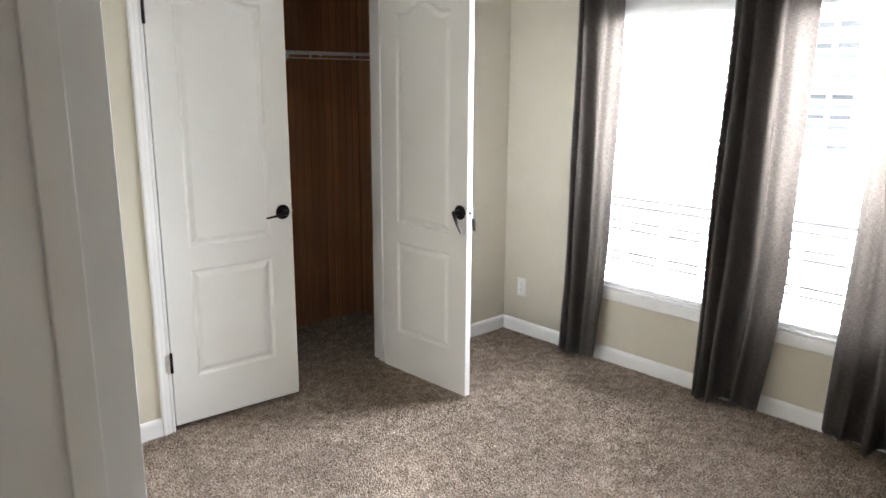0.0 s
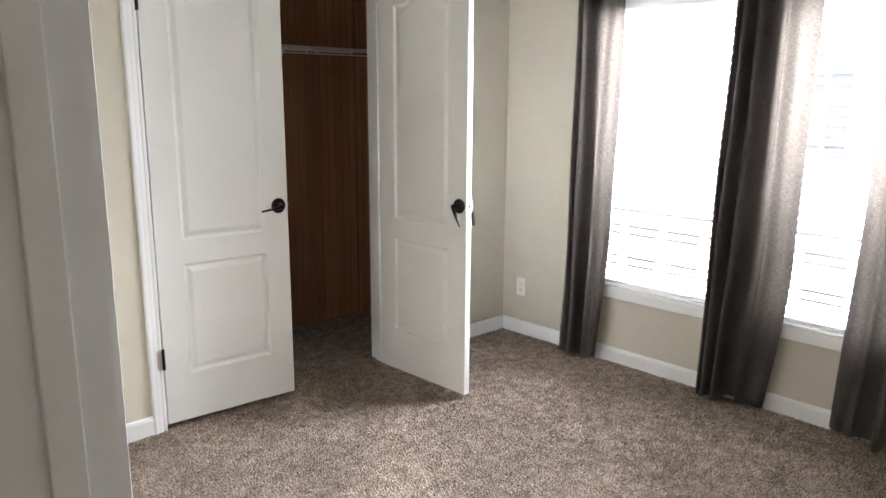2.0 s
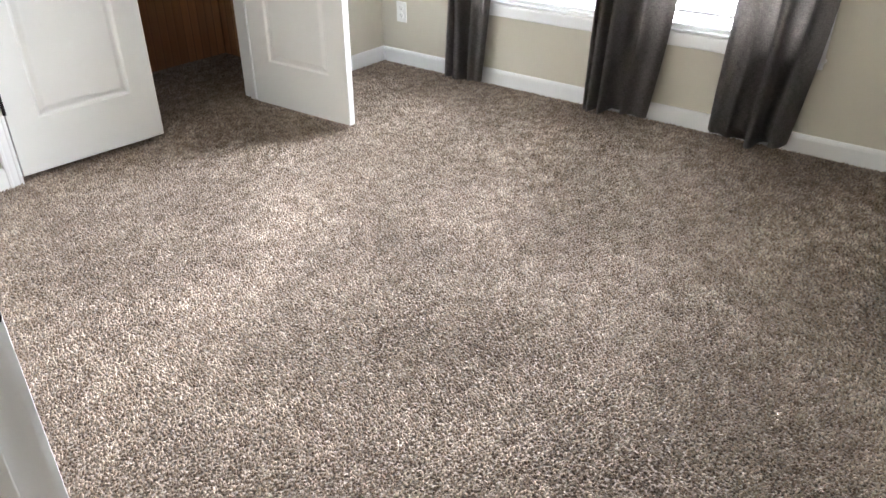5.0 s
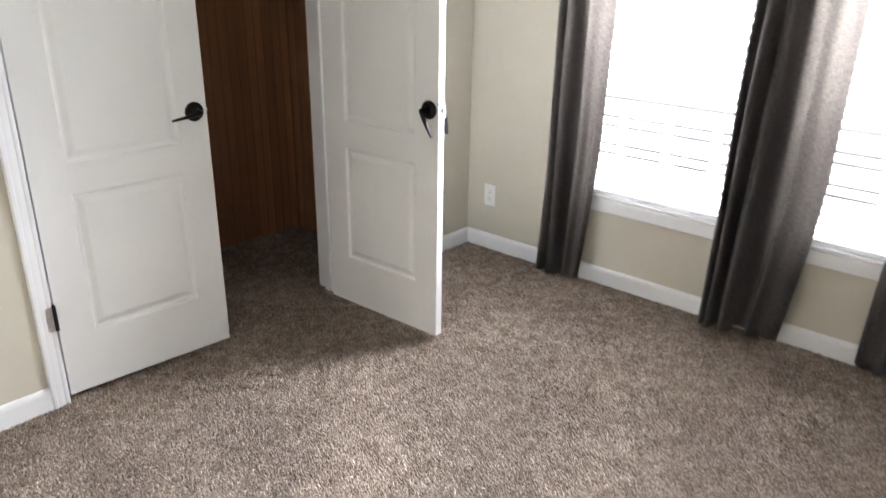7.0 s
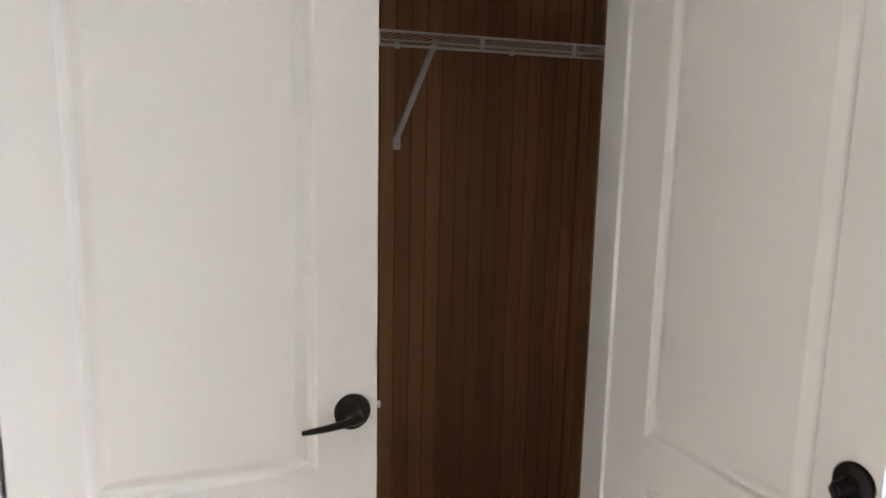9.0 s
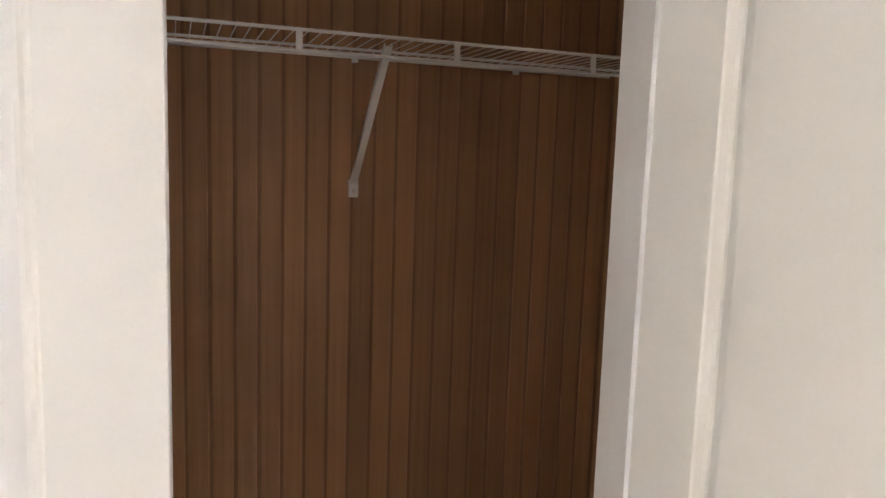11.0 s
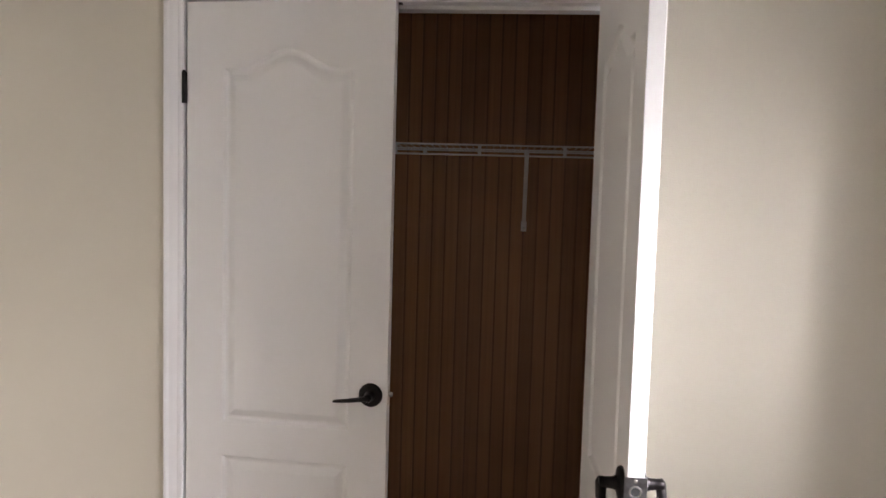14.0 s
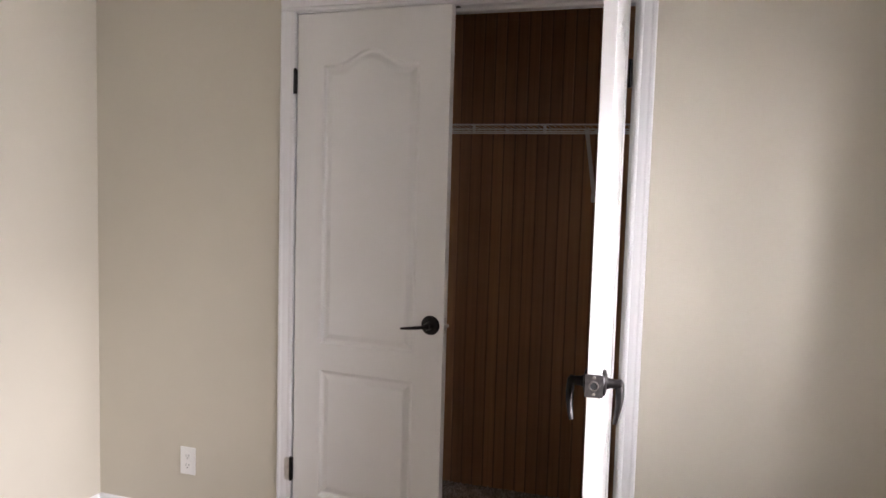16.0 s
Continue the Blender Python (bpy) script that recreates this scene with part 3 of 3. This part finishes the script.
def build_shelf():
    s = thing("wire_shelf", pose(0, 0, 0), "white vinyl-coated wire closet shelf on the panelling", "shelf")
    x0, x1 = CL + 0.012, CR - 0.012
    for name, y, z, r in (("front_rod", SHY0, SHZ, 0.0033), ("front_rod", SHY0, SHZ - 0.036, 0.0033), ("back_rod", SHY1, SHZ - 0.003, 0.0030),
                          ("middle_rod", 0.5 * (SHY0 + SHY1), SHZ - 0.006, 0.0028)):
        bm = bmesh.new()
        tube(bm, [(x0, y, z), (x1, y, z)], r, 8)
        part(name, bm, M_WIRE, s, smooth=True)
    bm = bmesh.new()
    k = int((x1 - x0) / 0.0254)
    for i in range(k + 1):
        x = x0 + 0.006 + i * 0.0254
        tube(bm, [(x, SHY0 - 0.003, SHZ + 0.0030), (x, SHY1 + 0.002, SHZ + 0.0008)], 0.0011, 5)
    w = part("wire_deck", bm, M_WIRE, s, "row of thin white wires", True)
    w["kind"] = "stuff"
    me = None
    for i in range(-2, 5):
        x = 0.229 + 0.3012 * i
        if not x0 < x < x1:
            continue
        if me is None:
            bm = bmesh.new()
            box(bm, -0.006, 0.006, -0.0018, 0.0018, -0.036, 0.001, 0.0005)
            me = mesh_of("lip_tie", bm, M_WIRE)
        o = new("lip_tie", me)
        o.parent = s
        o.location = (x, SHY0 - 0.004, SHZ)
    for x in (0.2025, 0.603, 1.005, 1.405):
        bm = bmesh.new()
        box(bm, x - 0.007, x + 0.007, DEEP - 0.009, DEEP - 0.0005, SHZ - 0.014, SHZ + 0.007, 0.0015)
        part("wall_clip", bm, M_WIRE, s)
    for x in (0.2055, 1.006):
        b = thing("shelf_bracket", pose(x, DEEP, 1.40), "white slanted metal brace under the wire shelf", "bracket", "shelf braces")
        bm = bmesh.new()
        top = Vector((-0.006, SHY0 + 0.010 - DEEP, SHZ - 1.40 - 0.012))
        foot = Vector((0, -0.008, 0.014))
        for o0, o1 in ((-0.0075, -0.0058), (0.0058, 0.0075)):
            vs = []
            for p in (foot, top):
                for ox in (o0, o1):
                    for nz in (-0.005, 0.005):
                        vs.append(bm.verts.new((p.x + ox, p.y + nz * 0.7, p.z + nz * 0.7)))
            for q in ((0, 1, 3, 2), (4, 6, 7, 5), (0, 4, 5, 1), (2, 3, 7, 6), (0, 2, 6, 4), (1, 5, 7, 3)):
                bm.faces.new([vs[i] for i in q])
        vs = []
        for p in (foot, top):
            for ox in (-0.0075, 0.0075):
                for nz in (-0.0055, -0.0042):
                    vs.append(bm.verts.new((p.x + ox, p.y + nz * 0.7, p.z - nz * 0.7 - 0.008)))
        for q in ((0, 1, 3, 2), (4, 6, 7, 5), (0, 4, 5, 1), (2, 3, 7, 6), (0, 2, 6, 4), (1, 5, 7, 3)):
            bm.faces.new([vs[i] for i in q])
        part("brace", bm, M_WIRE, b)
        bm = bmesh.new()
        box(bm, -0.011, 0.011, -0.012, -0.0005, -0.022, 0.018, 0.0018)
        f = part("foot", bm, M_WIRE, b)
        bm = bmesh.new()
        turned(bm, (0, -0.012, -0.008), (0, -1, 0), [(0, 0.0042), (0.0012, 0.0036), (0.0016, 0.002)], 14)
        part("screw", bm, M_STEEL, f)


# ---------- windows ----------
def build_windows():
    for k, (a, c) in enumerate(WIN):
        w = thing("window_%d" % (k + 1), pose(XW, (a + c) / 2, WZ0), "tall white vinyl window with a white casing", "window", "windows", "structure")
        h = (c - a) / 2
        H = WZ1 - WZ0
        bm = bmesh.new()
        prof = [(0.0, 0.0), (0.0, 0.010), (0.010, 0.013), (0.046, 0.0165), (0.054, 0.0165), (0.058, 0.011), (0.058, 0.0)]
        sweep(bm, prof, (0, -h, -0.004), (0, 2 * h, 0), (-1, 0, 0), (0, 0, -1))
        sweep(bm, prof, (0, -h, H + 0.004), (0, 2 * h, 0), (-1, 0, 0), (0, 0, 1))
        sweep(bm, prof, (0, -h + 0.004, -0.062), (0, 0, H + 0.124), (-1, 0, 0), (0, -1, 0))
        sweep(bm, prof, (0, h - 0.004, -0.062), (0, 0, H + 0.124), (-1, 0, 0), (0, 1, 0))
        part("casing", bm, M_TRIM, w)
        bm = bmesh.new()
        box(bm, -0.006, 0.085, -h, h, -0.002, 0.010, 0.002)
        part("window_sill", bm, M_TRIM, w)
        bm = bmesh.new()
        box(bm, 0.0, 0.085, -h, -h + 0.010, 0.010, H)
        box(bm, 0.0, 0.085, h - 0.010, h, 0.010, H)
        box(bm, 0.0, 0.085, -h + 0.010, h - 0.010, H - 0.010, H)
        part("liner", bm, M_TRIM, w)
        bm = bmesh.new()
        for s in (-1, 1):
            box(bm, 0.085, 0.130, min(s * h, s * (h - 0.045)), max(s * h, s * (h - 0.045)), 0, H, 0.002)
        box(bm, 0.085, 0.130, -h + 0.045, h - 0.045, 0, 0.055, 0.002)
        box(bm, 0.085, 0.130, -h + 0.045, h - 0.045, H - 0.045, H, 0.002)
        part("window_frame", bm, M_VINYL, w)
        bm = bmesh.new()
        box(bm, 0.104, 0.110, -h + 0.043, h - 0.043, 0.053, H - 0.043)
        g = part("pane", bm, M_GLASS, w)
        g.visible_shadow = False

        b = thing("window_blind", pose(XW + 0.042, (a + c) / 2, WZ0), "white slatted blind lowered in the window, slats open", "blind", "window blinds")
        hb = h - 0.016
        bm = bmesh.new()
        box(bm, -0.030, -0.024, -hb, hb, H - 0.085, H - 0.011, 0.0015)
        box(bm, -0.031, -0.030, -hb, hb, H - 0.052, H - 0.048)
        part("valance", bm, M_SLAT, b)
        bm = bmesh.new()
        box(bm, -0.022, 0.026, -hb, hb, H - 0.055, H - 0.011)
        part("headrail", bm, M_SLAT, b)
        bm = bmesh.new()
        box(bm, -0.025, 0.025, -hb, hb, 0.012, 0.030, 0.003)
        part("bottom_rail", bm, M_SLAT, b)
        bm = bmesh.new()
        prev = None
        for i in range(7):
            u = i / 6 * 2 - 1
            row = [bm.verts.new((u * 0.025, y, 0.0022 * (1 - u * u) + o)) for y in (-hb, hb) for o in (0.0, 0.0026)]
            if prev:
                for p, q in ((0, 2), (3, 1), (1, 0), (2, 3)):
                    bm.faces.new((prev[p], prev[q], row[q], row[p]))
            else:
                bm.faces.new((row[0], row[1], row[3], row[2]))
            prev = row
        bm.faces.new((prev[0], prev[2], prev[3], prev[1]))
        me = mesh_of("slat", bm, M_SLAT)
        z, i = 0.055, 0
        while z < H - 0.09:
            o = new("slat", me)
            o.parent = b
            o.location = (0, 0, z)
            o.rotation_euler = (0, radians(-20 + 1.2 * math.sin(i * 2.3)), 0)
            z += 0.0425
            i += 1
        for y in (-hb + 0.11, hb - 0.11):
            for x in (-0.026, 0.026):
                bm = bmesh.new()
                tube(bm, [(x, y, 0.02), (x, y, H - 0.06)], 0.0009, 5)
                part("ladder_cord", bm, M_SLAT, b)
        bm = bmesh.new()
        tube(bm, [(-0.036, hb - 0.05, H - 0.09), (-0.037, hb - 0.05, 0.62)], 0.004, 6)
        part("tilt_wand", bm, M_SLAT, b)


# ---------- curtains ----------
def soften(points, rounds=2):
    """Cut the corners of an open line of folds."""
    for _ in range(rounds):
        out = [points[0]]
        for (a, b), (c, d) in zip(points, points[1:]):
            out += [(a * 0.75 + c * 0.25, b * 0.75 + d * 0.25), (a * 0.25 + c * 0.75, b * 0.25 + d * 0.75)]
        points = out + [points[-1]]
    return points


def curtain(folds, seed, lean, gather, label):
    """A hanging panel. folds: (y, distance from the wall) along the pleats at mid height;
    lean: sideways drift at the hem; gather: how much the hem draws in from the far side."""
    z0, z1 = 0.028, 2.19
    rows = 44
    line = soften(folds)
    ymax, ymin = max(p[0] for p in line), min(p[0] for p in line)
    run = [0.0]
    for (a, b), (c, d) in zip(line, line[1:]):
        run.append(run[-1] + math.hypot(c - a, d - b))
    me = bpy.data.meshes.new("curtain_cloth")
    verts, faces, uvs = [], [], []
    w = len(line)
    for r in range(rows + 1):
        v = r / rows
        z = z0 + (z1 - z0) * v
        for i, (y, d) in enumerate(line):
            u = run[i] / run[-1]
            across = (ymax - y) / (ymax - ymin)
            deep = d * (0.92 + 0.16 * (1 - v) + 0.08 * math.sin(3.1 * v + seed + 7 * u))
            deep += 0.0035 * math.sin(13 * u + 5.3 * v + seed) + 0.0022 * math.sin(37 * u + 8 * v + 2 * seed)
            deep += 0.006 * math.sin(9 * u + seed) * (1 - v) ** 3
            yy = y + lean * (1 - v) ** 1.5 + 0.004 * math.sin(5.2 * v + seed + 6 * u) + 0.003 * math.sin(11 * v + 9 * u)
            yy += gather * across * (max(0.0, 0.32 - v) / 0.32) ** 1.3
            dz = (0.010 * math.sin(5.5 * u + seed) + 0.004 * math.sin(17 * u)) * (1 - v) ** 8
            verts.append((-max(0.004, deep), yy, z + dz))
            uvs.append((run[i] + seed, v * 2.16))
    for r in range(rows):
        for i in range(w - 1):
            faces.append((r * w + i, r * w + i + 1, (r + 1) * w + i + 1, (r + 1) * w + i))
    me.from_pydata(verts, [], faces)
    uv = me.uv_layers.new(name="UVMap")
    for loop in me.loops:
        uv.data[loop.index].uv = uvs[loop.vertex_index]
    me.materials.append(M_CLOTH)
    me.shade_smooth()
    t = thing("curtain", pose(XW - 0.022, 0, 0), label, "curtain", "window curtains")
    o = new("curtain_panel", me)
    o.parent = t
    sol = o.modifiers.new("thickness", "SOLIDIFY")
    sol.thickness = 0.0012
    return t


def build_curtains():
    curtain([(-0.610, 0.012), (-0.570, 0.015), (-0.556, 0.060), (-0.572, 0.100), (-0.592, 0.095), (-0.603, 0.045), (-0.618, 0.114),
             (-0.655, 0.108), (-0.672, 0.020), (-0.705, 0.012), (-0.713, 0.065), (-0.735, 0.074), (-0.765, 0.046), (-0.797, 0.062), (-0.818, 0.040)],
            1, 0.02, 0.045, "dark grey-taupe linen curtain panel beside the corner")
    curtain([(-1.612, 0.002), (-1.440, 0.004), (-1.415, 0.030), (-1.408, 0.075), (-1.430, 0.088), (-1.442, 0.025), (-1.462, 0.128),
             (-1.490, 0.122), (-1.512, 0.035), (-1.535, 0.140), (-1.557, 0.132), (-1.572, 0.030), (-1.640, 0.026), (-1.648, 0.096),
             (-1.665, 0.100), (-1.700, 0.060), (-1.742, 0.070), (-1.775, 0.040)],
            4, 0.045, 0.05, "dark grey-taupe linen curtain panel between the windows")
    curtain([(-2.020, 0.020), (-2.050, 0.062), (-2.085, 0.046), (-2.125, 0.078), (-2.137, 0.016), (-2.210, 0.012), (-2.216, 0.100),
             (-2.240, 0.128), (-2.262, 0.112), (-2.268, 0.016), (-2.328, 0.012), (-2.335, 0.090), (-2.360, 0.106), (-2.390, 0.080), (-2.400, 0.014)],
            9, 0.05, 0.04, "dark grey-taupe linen curtain panel, partly backlit")
    r = thing("curtain_rod", pose(XW - 0.085, 0, 2.195), "dark metal curtain rod above both windows", "curtain rod")
    bm = bmesh.new()
    tube(bm, [(0, -2.5, 0), (0, -0.45, 0)], 0.0125, 16)
    part("pole", bm, M_BLACK, r, smooth=True)
    for y in (-2.45, -1.52, -0.5):
        bm = bmesh.new()
        tube(bm, [(0, y, 0), (0.085, y, 0)], 0.006, 10)
        turned(bm, (0.0849, y, 0), (-1, 0, 0), [(0, 0.026), (0.004, 0.024), (0.006, 0.010)], 20)
        part("rod_bracket", bm, M_BLACK, r)


def tieback_hook():
    o = thing("tieback_hook", pose(XW, -2.362, 0.398), "small white curtain tieback hook on the wall", "hook")
    bm = bmesh.new()
    turned(bm, (0, 0, 0), (-1, 0, 0), [(0, 0.011), (0.003, 0.0105), (0.005, 0.006)], 20)
    part("base", bm, M_PLASTIC, o, smooth=True)
    bm = bmesh.new()
    pts = [(-0.004, 0, 0), (-0.014, 0, 0), (-0.022, 0, 0.001)]
    pts += [(-0.022 - 0.009 * math.sin(q * math.pi / 8), 0, 0.010 - 0.009 * math.cos(q * math.pi / 8)) for q in range(1, 7)]
    tube(bm, pts, 0.0034, 10)
    part("arm", bm, M_PLASTIC, o, smooth=True)


# ---------- outlets ----------
def outlet(m, label):
    o = thing("wall_outlet", m, label, "outlet", "wall outlets")
    bm = bmesh.new()
    box(bm, -0.0355, 0.0355, -0.005, 0.0, -0.057, 0.057, 0.002)
    p = part("cover_plate", bm, M_PLASTIC, o)
    for s in (-1, 1):
        bm = bmesh.new()
        turned(bm, (0, -0.005, s * 0.0195), (0, -1, 0), [(0, 0.0165), (0.0015, 0.0160)], 28)
        q = part("receptacle", bm, M_PLASTIC, o)
        bm = bmesh.new()
        box(bm, -0.0075, -0.0055, -0.0069, -0.0063, s * 0.0195 - 0.001, s * 0.0195 + 0.008)
        box(bm, 0.0055, 0.0075, -0.0069, -0.0063, s * 0.0195 - 0.001, s * 0.0195 + 0.007)
        turned(bm, (0, -0.0063, s * 0.0195 - 0.0075), (0, -1, 0), [(0, 0.0026), (0.0006, 0.0026)], 10)
        part("slots", bm, M_DARK, q)
    bm = bmesh.new()
    turned(bm, (0, -0.005, 0), (0, -1, 0), [(0, 0.0032), (0.001, 0.0028)], 12)
    part("screw", bm, M_PLASTIC, o)


# ---------- outside ----------
def build_outside():
    bm = bmesh.new()
    box(bm, -60, 120, -90, 90, -0.95, -0.75)
    structure("ground", bm, M_GROUND, "grey gravel ground outside", "ground")
    h = thing("neighbour_house", pose(8.6, 0, -0.75), "white lap-sided house next door with a grid window", "house")
    W0, W1 = -9.0, 10.0
    win = [(0.22, 0.84, 1.34, 3.06), (3.6, 4.5, 1.34, 3.06), (-4.2, -3.3, 1.34, 3.06)]
    bm = bmesh.new()
    z, step = 0.55, 0.115
    while z < 5.2:
        spans = [(W0, W1)]
        for a, c, b0, b1 in win:
            if z + step > b0 and z < b1:
                spans = [s for p, q in spans for s in ((p, min(q, a)), (max(p, c), q)) if s[1] > s[0]]
        for p, q in spans:
            vs = [bm.verts.new(v) for v in ((-0.016, p, z), (-0.016, q, z), (-0.002, q, z + step), (-0.002, p, z + step),
                                            (0.0, p, z), (0.0, q, z))]
            bm.faces.new((vs[0], vs[3], vs[2], vs[1]))
            bm.faces.new((vs[0], vs[1], vs[5], vs[4]))
        z += step
    sd = part("siding", bm, M_SIDING, h, "white lap siding boards")
    sd["kind"] = "stuff"
    bm = bmesh.new()
    box(bm, 0.02, 7.0, W0, W1, 0.0, 5.2)
    part("wall", bm, M_SIDING, h)
    bm = bmesh.new()
    box(bm, -0.03, 0.015, W0, W1, 0.0, 0.54)
    part("skirting", bm, M_SKIRT, h, "grey foundation skirting")
    bm = bmesh.new()
    vs = [bm.verts.new(p) for y in (W0 - 0.3, W1 + 0.3) for p in ((-0.45, y, 5.1), (7.4, y, 5.1), (3.5, y, 7.0))]
    for q in ((0, 1, 2), (5, 4, 3), (0, 3, 4, 1), (1, 4, 5, 2), (2, 5, 3, 0)):
        bm.faces.new([vs[i] for i in q])
    part("roof", bm, M_ROOF, h)
    for a, c, b0, b1 in win:
        bm = bmesh.new()
        box(bm, 0.012, 0.019, a, c, b0, b1)
        w = part("window", bm, M_NGLASS, h, "dark grey reflective window panes")
        bm = bmesh.new()
        for y in (a, (a + c) / 2, c):
            box(bm, -0.030, 0.010, y - 0.03, y + 0.03, b0 - 0.03, b1 + 0.03)
        m = (b0 + b1) / 2
        for z, t in ((b0, 0.04), (m, 0.05), (b1, 0.04)):
            box(bm, -0.032, 0.008, a - 0.03, c + 0.03, z - t, z + t)
        for z in (b0 + (m - b0) / 3, b0 + (m - b0) * 2 / 3, m + (b1 - m) / 3, m + (b1 - m) * 2 / 3):
            box(bm, -0.020, 0.009, a, c, z - 0.012, z + 0.012)
        part("window_grid", bm, M_SIDING, w, "white muntins")
    f = thing("yard_railing", pose(5.5, 0, -0.75), "white rail fence in the yard outside the windows", "railing")
    for i in range(16):
        bm = bmesh.new()
        y = -3.2 + 0.45 * i
        box(bm, -0.035, 0.035, y - 0.035, y + 0.035, 0, 0.98, 0.006)
        part("post", bm, M_SIDING, f)
    for z in (0.36, 0.64, 0.92):
        bm = bmesh.new()
        box(bm, -0.062, -0.036, -3.3, 3.7, z - 0.05, z + 0.05, 0.004)
        part("rail", bm, M_SIDING, f)


# ---------- panelling boards ----------
def build_panelling():
    bm = bmesh.new()
    box(bm, CL - 0.05, CR + 0.05, DEEP + 0.0022, DEEP + 0.10, 0, CEIL)
    back = structure("wall_closet_back", bm, M_GROOVE, "brown grooved wood panelling at the closet back", "wall")
    bm = bmesh.new()
    box(bm, CL - 0.10, CL - 0.0022, THICK, DEEP + 0.005, 0, CEIL)
    left = structure("wall_closet_side", bm, M_GROOVE, "brown grooved wood panelling at the closet side", "wall")
    bm = bmesh.new()
    box(bm, CR + 0.0022, CR + 0.10, THICK, DEEP + 0.005, 0, CEIL)
    right = structure("wall_closet_side", bm, M_GROOVE, "brown grooved wood panelling at the closet side", "wall")
    pitch = 0.0523
    bm = bmesh.new()
    w = pitch / 2 - 0.0036
    pts = [(-w, 0.005), (-w, 0.0018), (-w + 0.0020, 0.0), (w - 0.0020, 0.0), (w, 0.0018), (w, 0.005)]
    r0 = [bm.verts.new((x, y, 0.0)) for x, y in pts]
    r1 = [bm.verts.new((x, y, CEIL)) for x, y in pts]
    for i in range(5):
        bm.faces.new((r0[i], r0[i + 1], r1[i + 1], r1[i]))
    me = mesh_of("board", bm, M_PANEL)
    x = CL + pitch / 2
    while x < CR:
        o = new("board", me)
        o.parent = back
        o.location = (x, DEEP, 0)
        x += pitch
    for par, xx, turn in ((left, CL, 90), (right, CR, -90)):
        y = THICK + 0.005 + pitch / 2
        while y < DEEP:
            o = new("board", me)
            o.parent = par
            o.location = (xx, y, 0)
            o.rotation_euler = (0, 0, radians(turn))
            y += pitch


# ---------- carpet pile ----------
def build_pile():
    rng = np.random.default_rng(3)
    step = 0.0088
    spans = [(XL + 0.012, XW - 0.012, -3.20, -0.013), (0.0, OPEN_W - 0.002, -0.013, THICK + 0.006), (CL + 0.01, CR - 0.01, THICK + 0.006, DEEP - 0.006),
             (HALL + 0.002, XL + 0.012, EY0 + 0.004, EY1 - 0.012)]
    px, py = [], []
    for x0, x1, y0, y1 in spans:
        gx, gy = np.meshgrid(np.arange(x0, x1, step), np.arange(y0, y1, step))
        gx[1::2] += step / 2
        px.append(gx.ravel())
        py.append(gy.ravel())
    px, py = np.concatenate(px), np.concatenate(py)
    n = len(px)
    px = px + rng.uniform(-0.4, 0.4, n) * step
    py = py + rng.uniform(-0.4, 0.4, n) * step
    # brushed patches lean one way together
    nap = 1.6 * np.sin(2.1 * px + 1.3 * np.sin(2.7 * py)) + 1.4 * np.sin(3.3 * py + 1.1 * np.sin(3.9 * px + 1))
    a = nap + rng.normal(0, 1.15, n)
    lean = rng.uniform(0.002, 0.0085, n)
    tall = rng.uniform(0.0050, 0.0090, n)
    r0 = rng.uniform(0.0027, 0.0038, n)
    ca, sa = np.cos(a), np.sin(a)
    verts = np.zeros((n, 7, 3))
    spin = rng.uniform(0, 2.1, n)
    for k in range(3):
        t = spin + k * 2 * math.pi / 3
        verts[:, k] = np.stack([px + r0 * 0.8 * np.cos(t), py + r0 * 0.8 * np.sin(t), np.full(n, 0.0002)], 1)
        verts[:, 3 + k] = np.stack([px + 0.45 * lean * ca + r0 * np.cos(t), py + 0.45 * lean * sa + r0 * np.sin(t), tall * 0.62], 1)
    verts[:, 6] = np.stack([px + lean * ca, py + lean * sa, tall], 1)
    quads = np.array([0, 1, 4, 3, 1, 2, 5, 4, 2, 0, 3, 5])
    tris = np.array([3, 4, 6, 4, 5, 6, 5, 3, 6])
    loops = (np.concatenate([quads, tris])[None, :] + (np.arange(n) * 7)[:, None]).ravel()
    sizes = np.tile(np.array([4, 4, 4, 3, 3, 3]), n)
    starts = np.concatenate([[0], np.cumsum(sizes)[:-1]])
    me = bpy.data.meshes.new("carpet_pile")
    me.vertices.add(n * 7)
    me.vertices.foreach_set("co", verts.ravel())
    me.loops.add(len(loops))
    me.loops.foreach_set("vertex_index", loops.astype(np.int32))
    me.polygons.add(len(sizes))
    me.polygons.foreach_set("loop_start", starts.astype(np.int32))
    me.update(calc_edges=True)
    me.materials.append(M_TUFT)
    me.shade_smooth()
    tagged(new("carpet_pile", me), "twisted brown and beige frieze carpet pile", "carpet", kind="stuff")


build_shell()
build_trim()
build_doors()
hinge_reflections()
build_shelf()
build_windows()
build_curtains()
tieback_hook()
outlet(pose(XW, -0.148, 0.298, 0, 0, -90), "white duplex outlet above the baseboard near the corner")
outlet(pose(-0.477, 0, 0.288), "white duplex outlet on the wall beside the closet")
build_outside()
build_pile()
build_panelling()
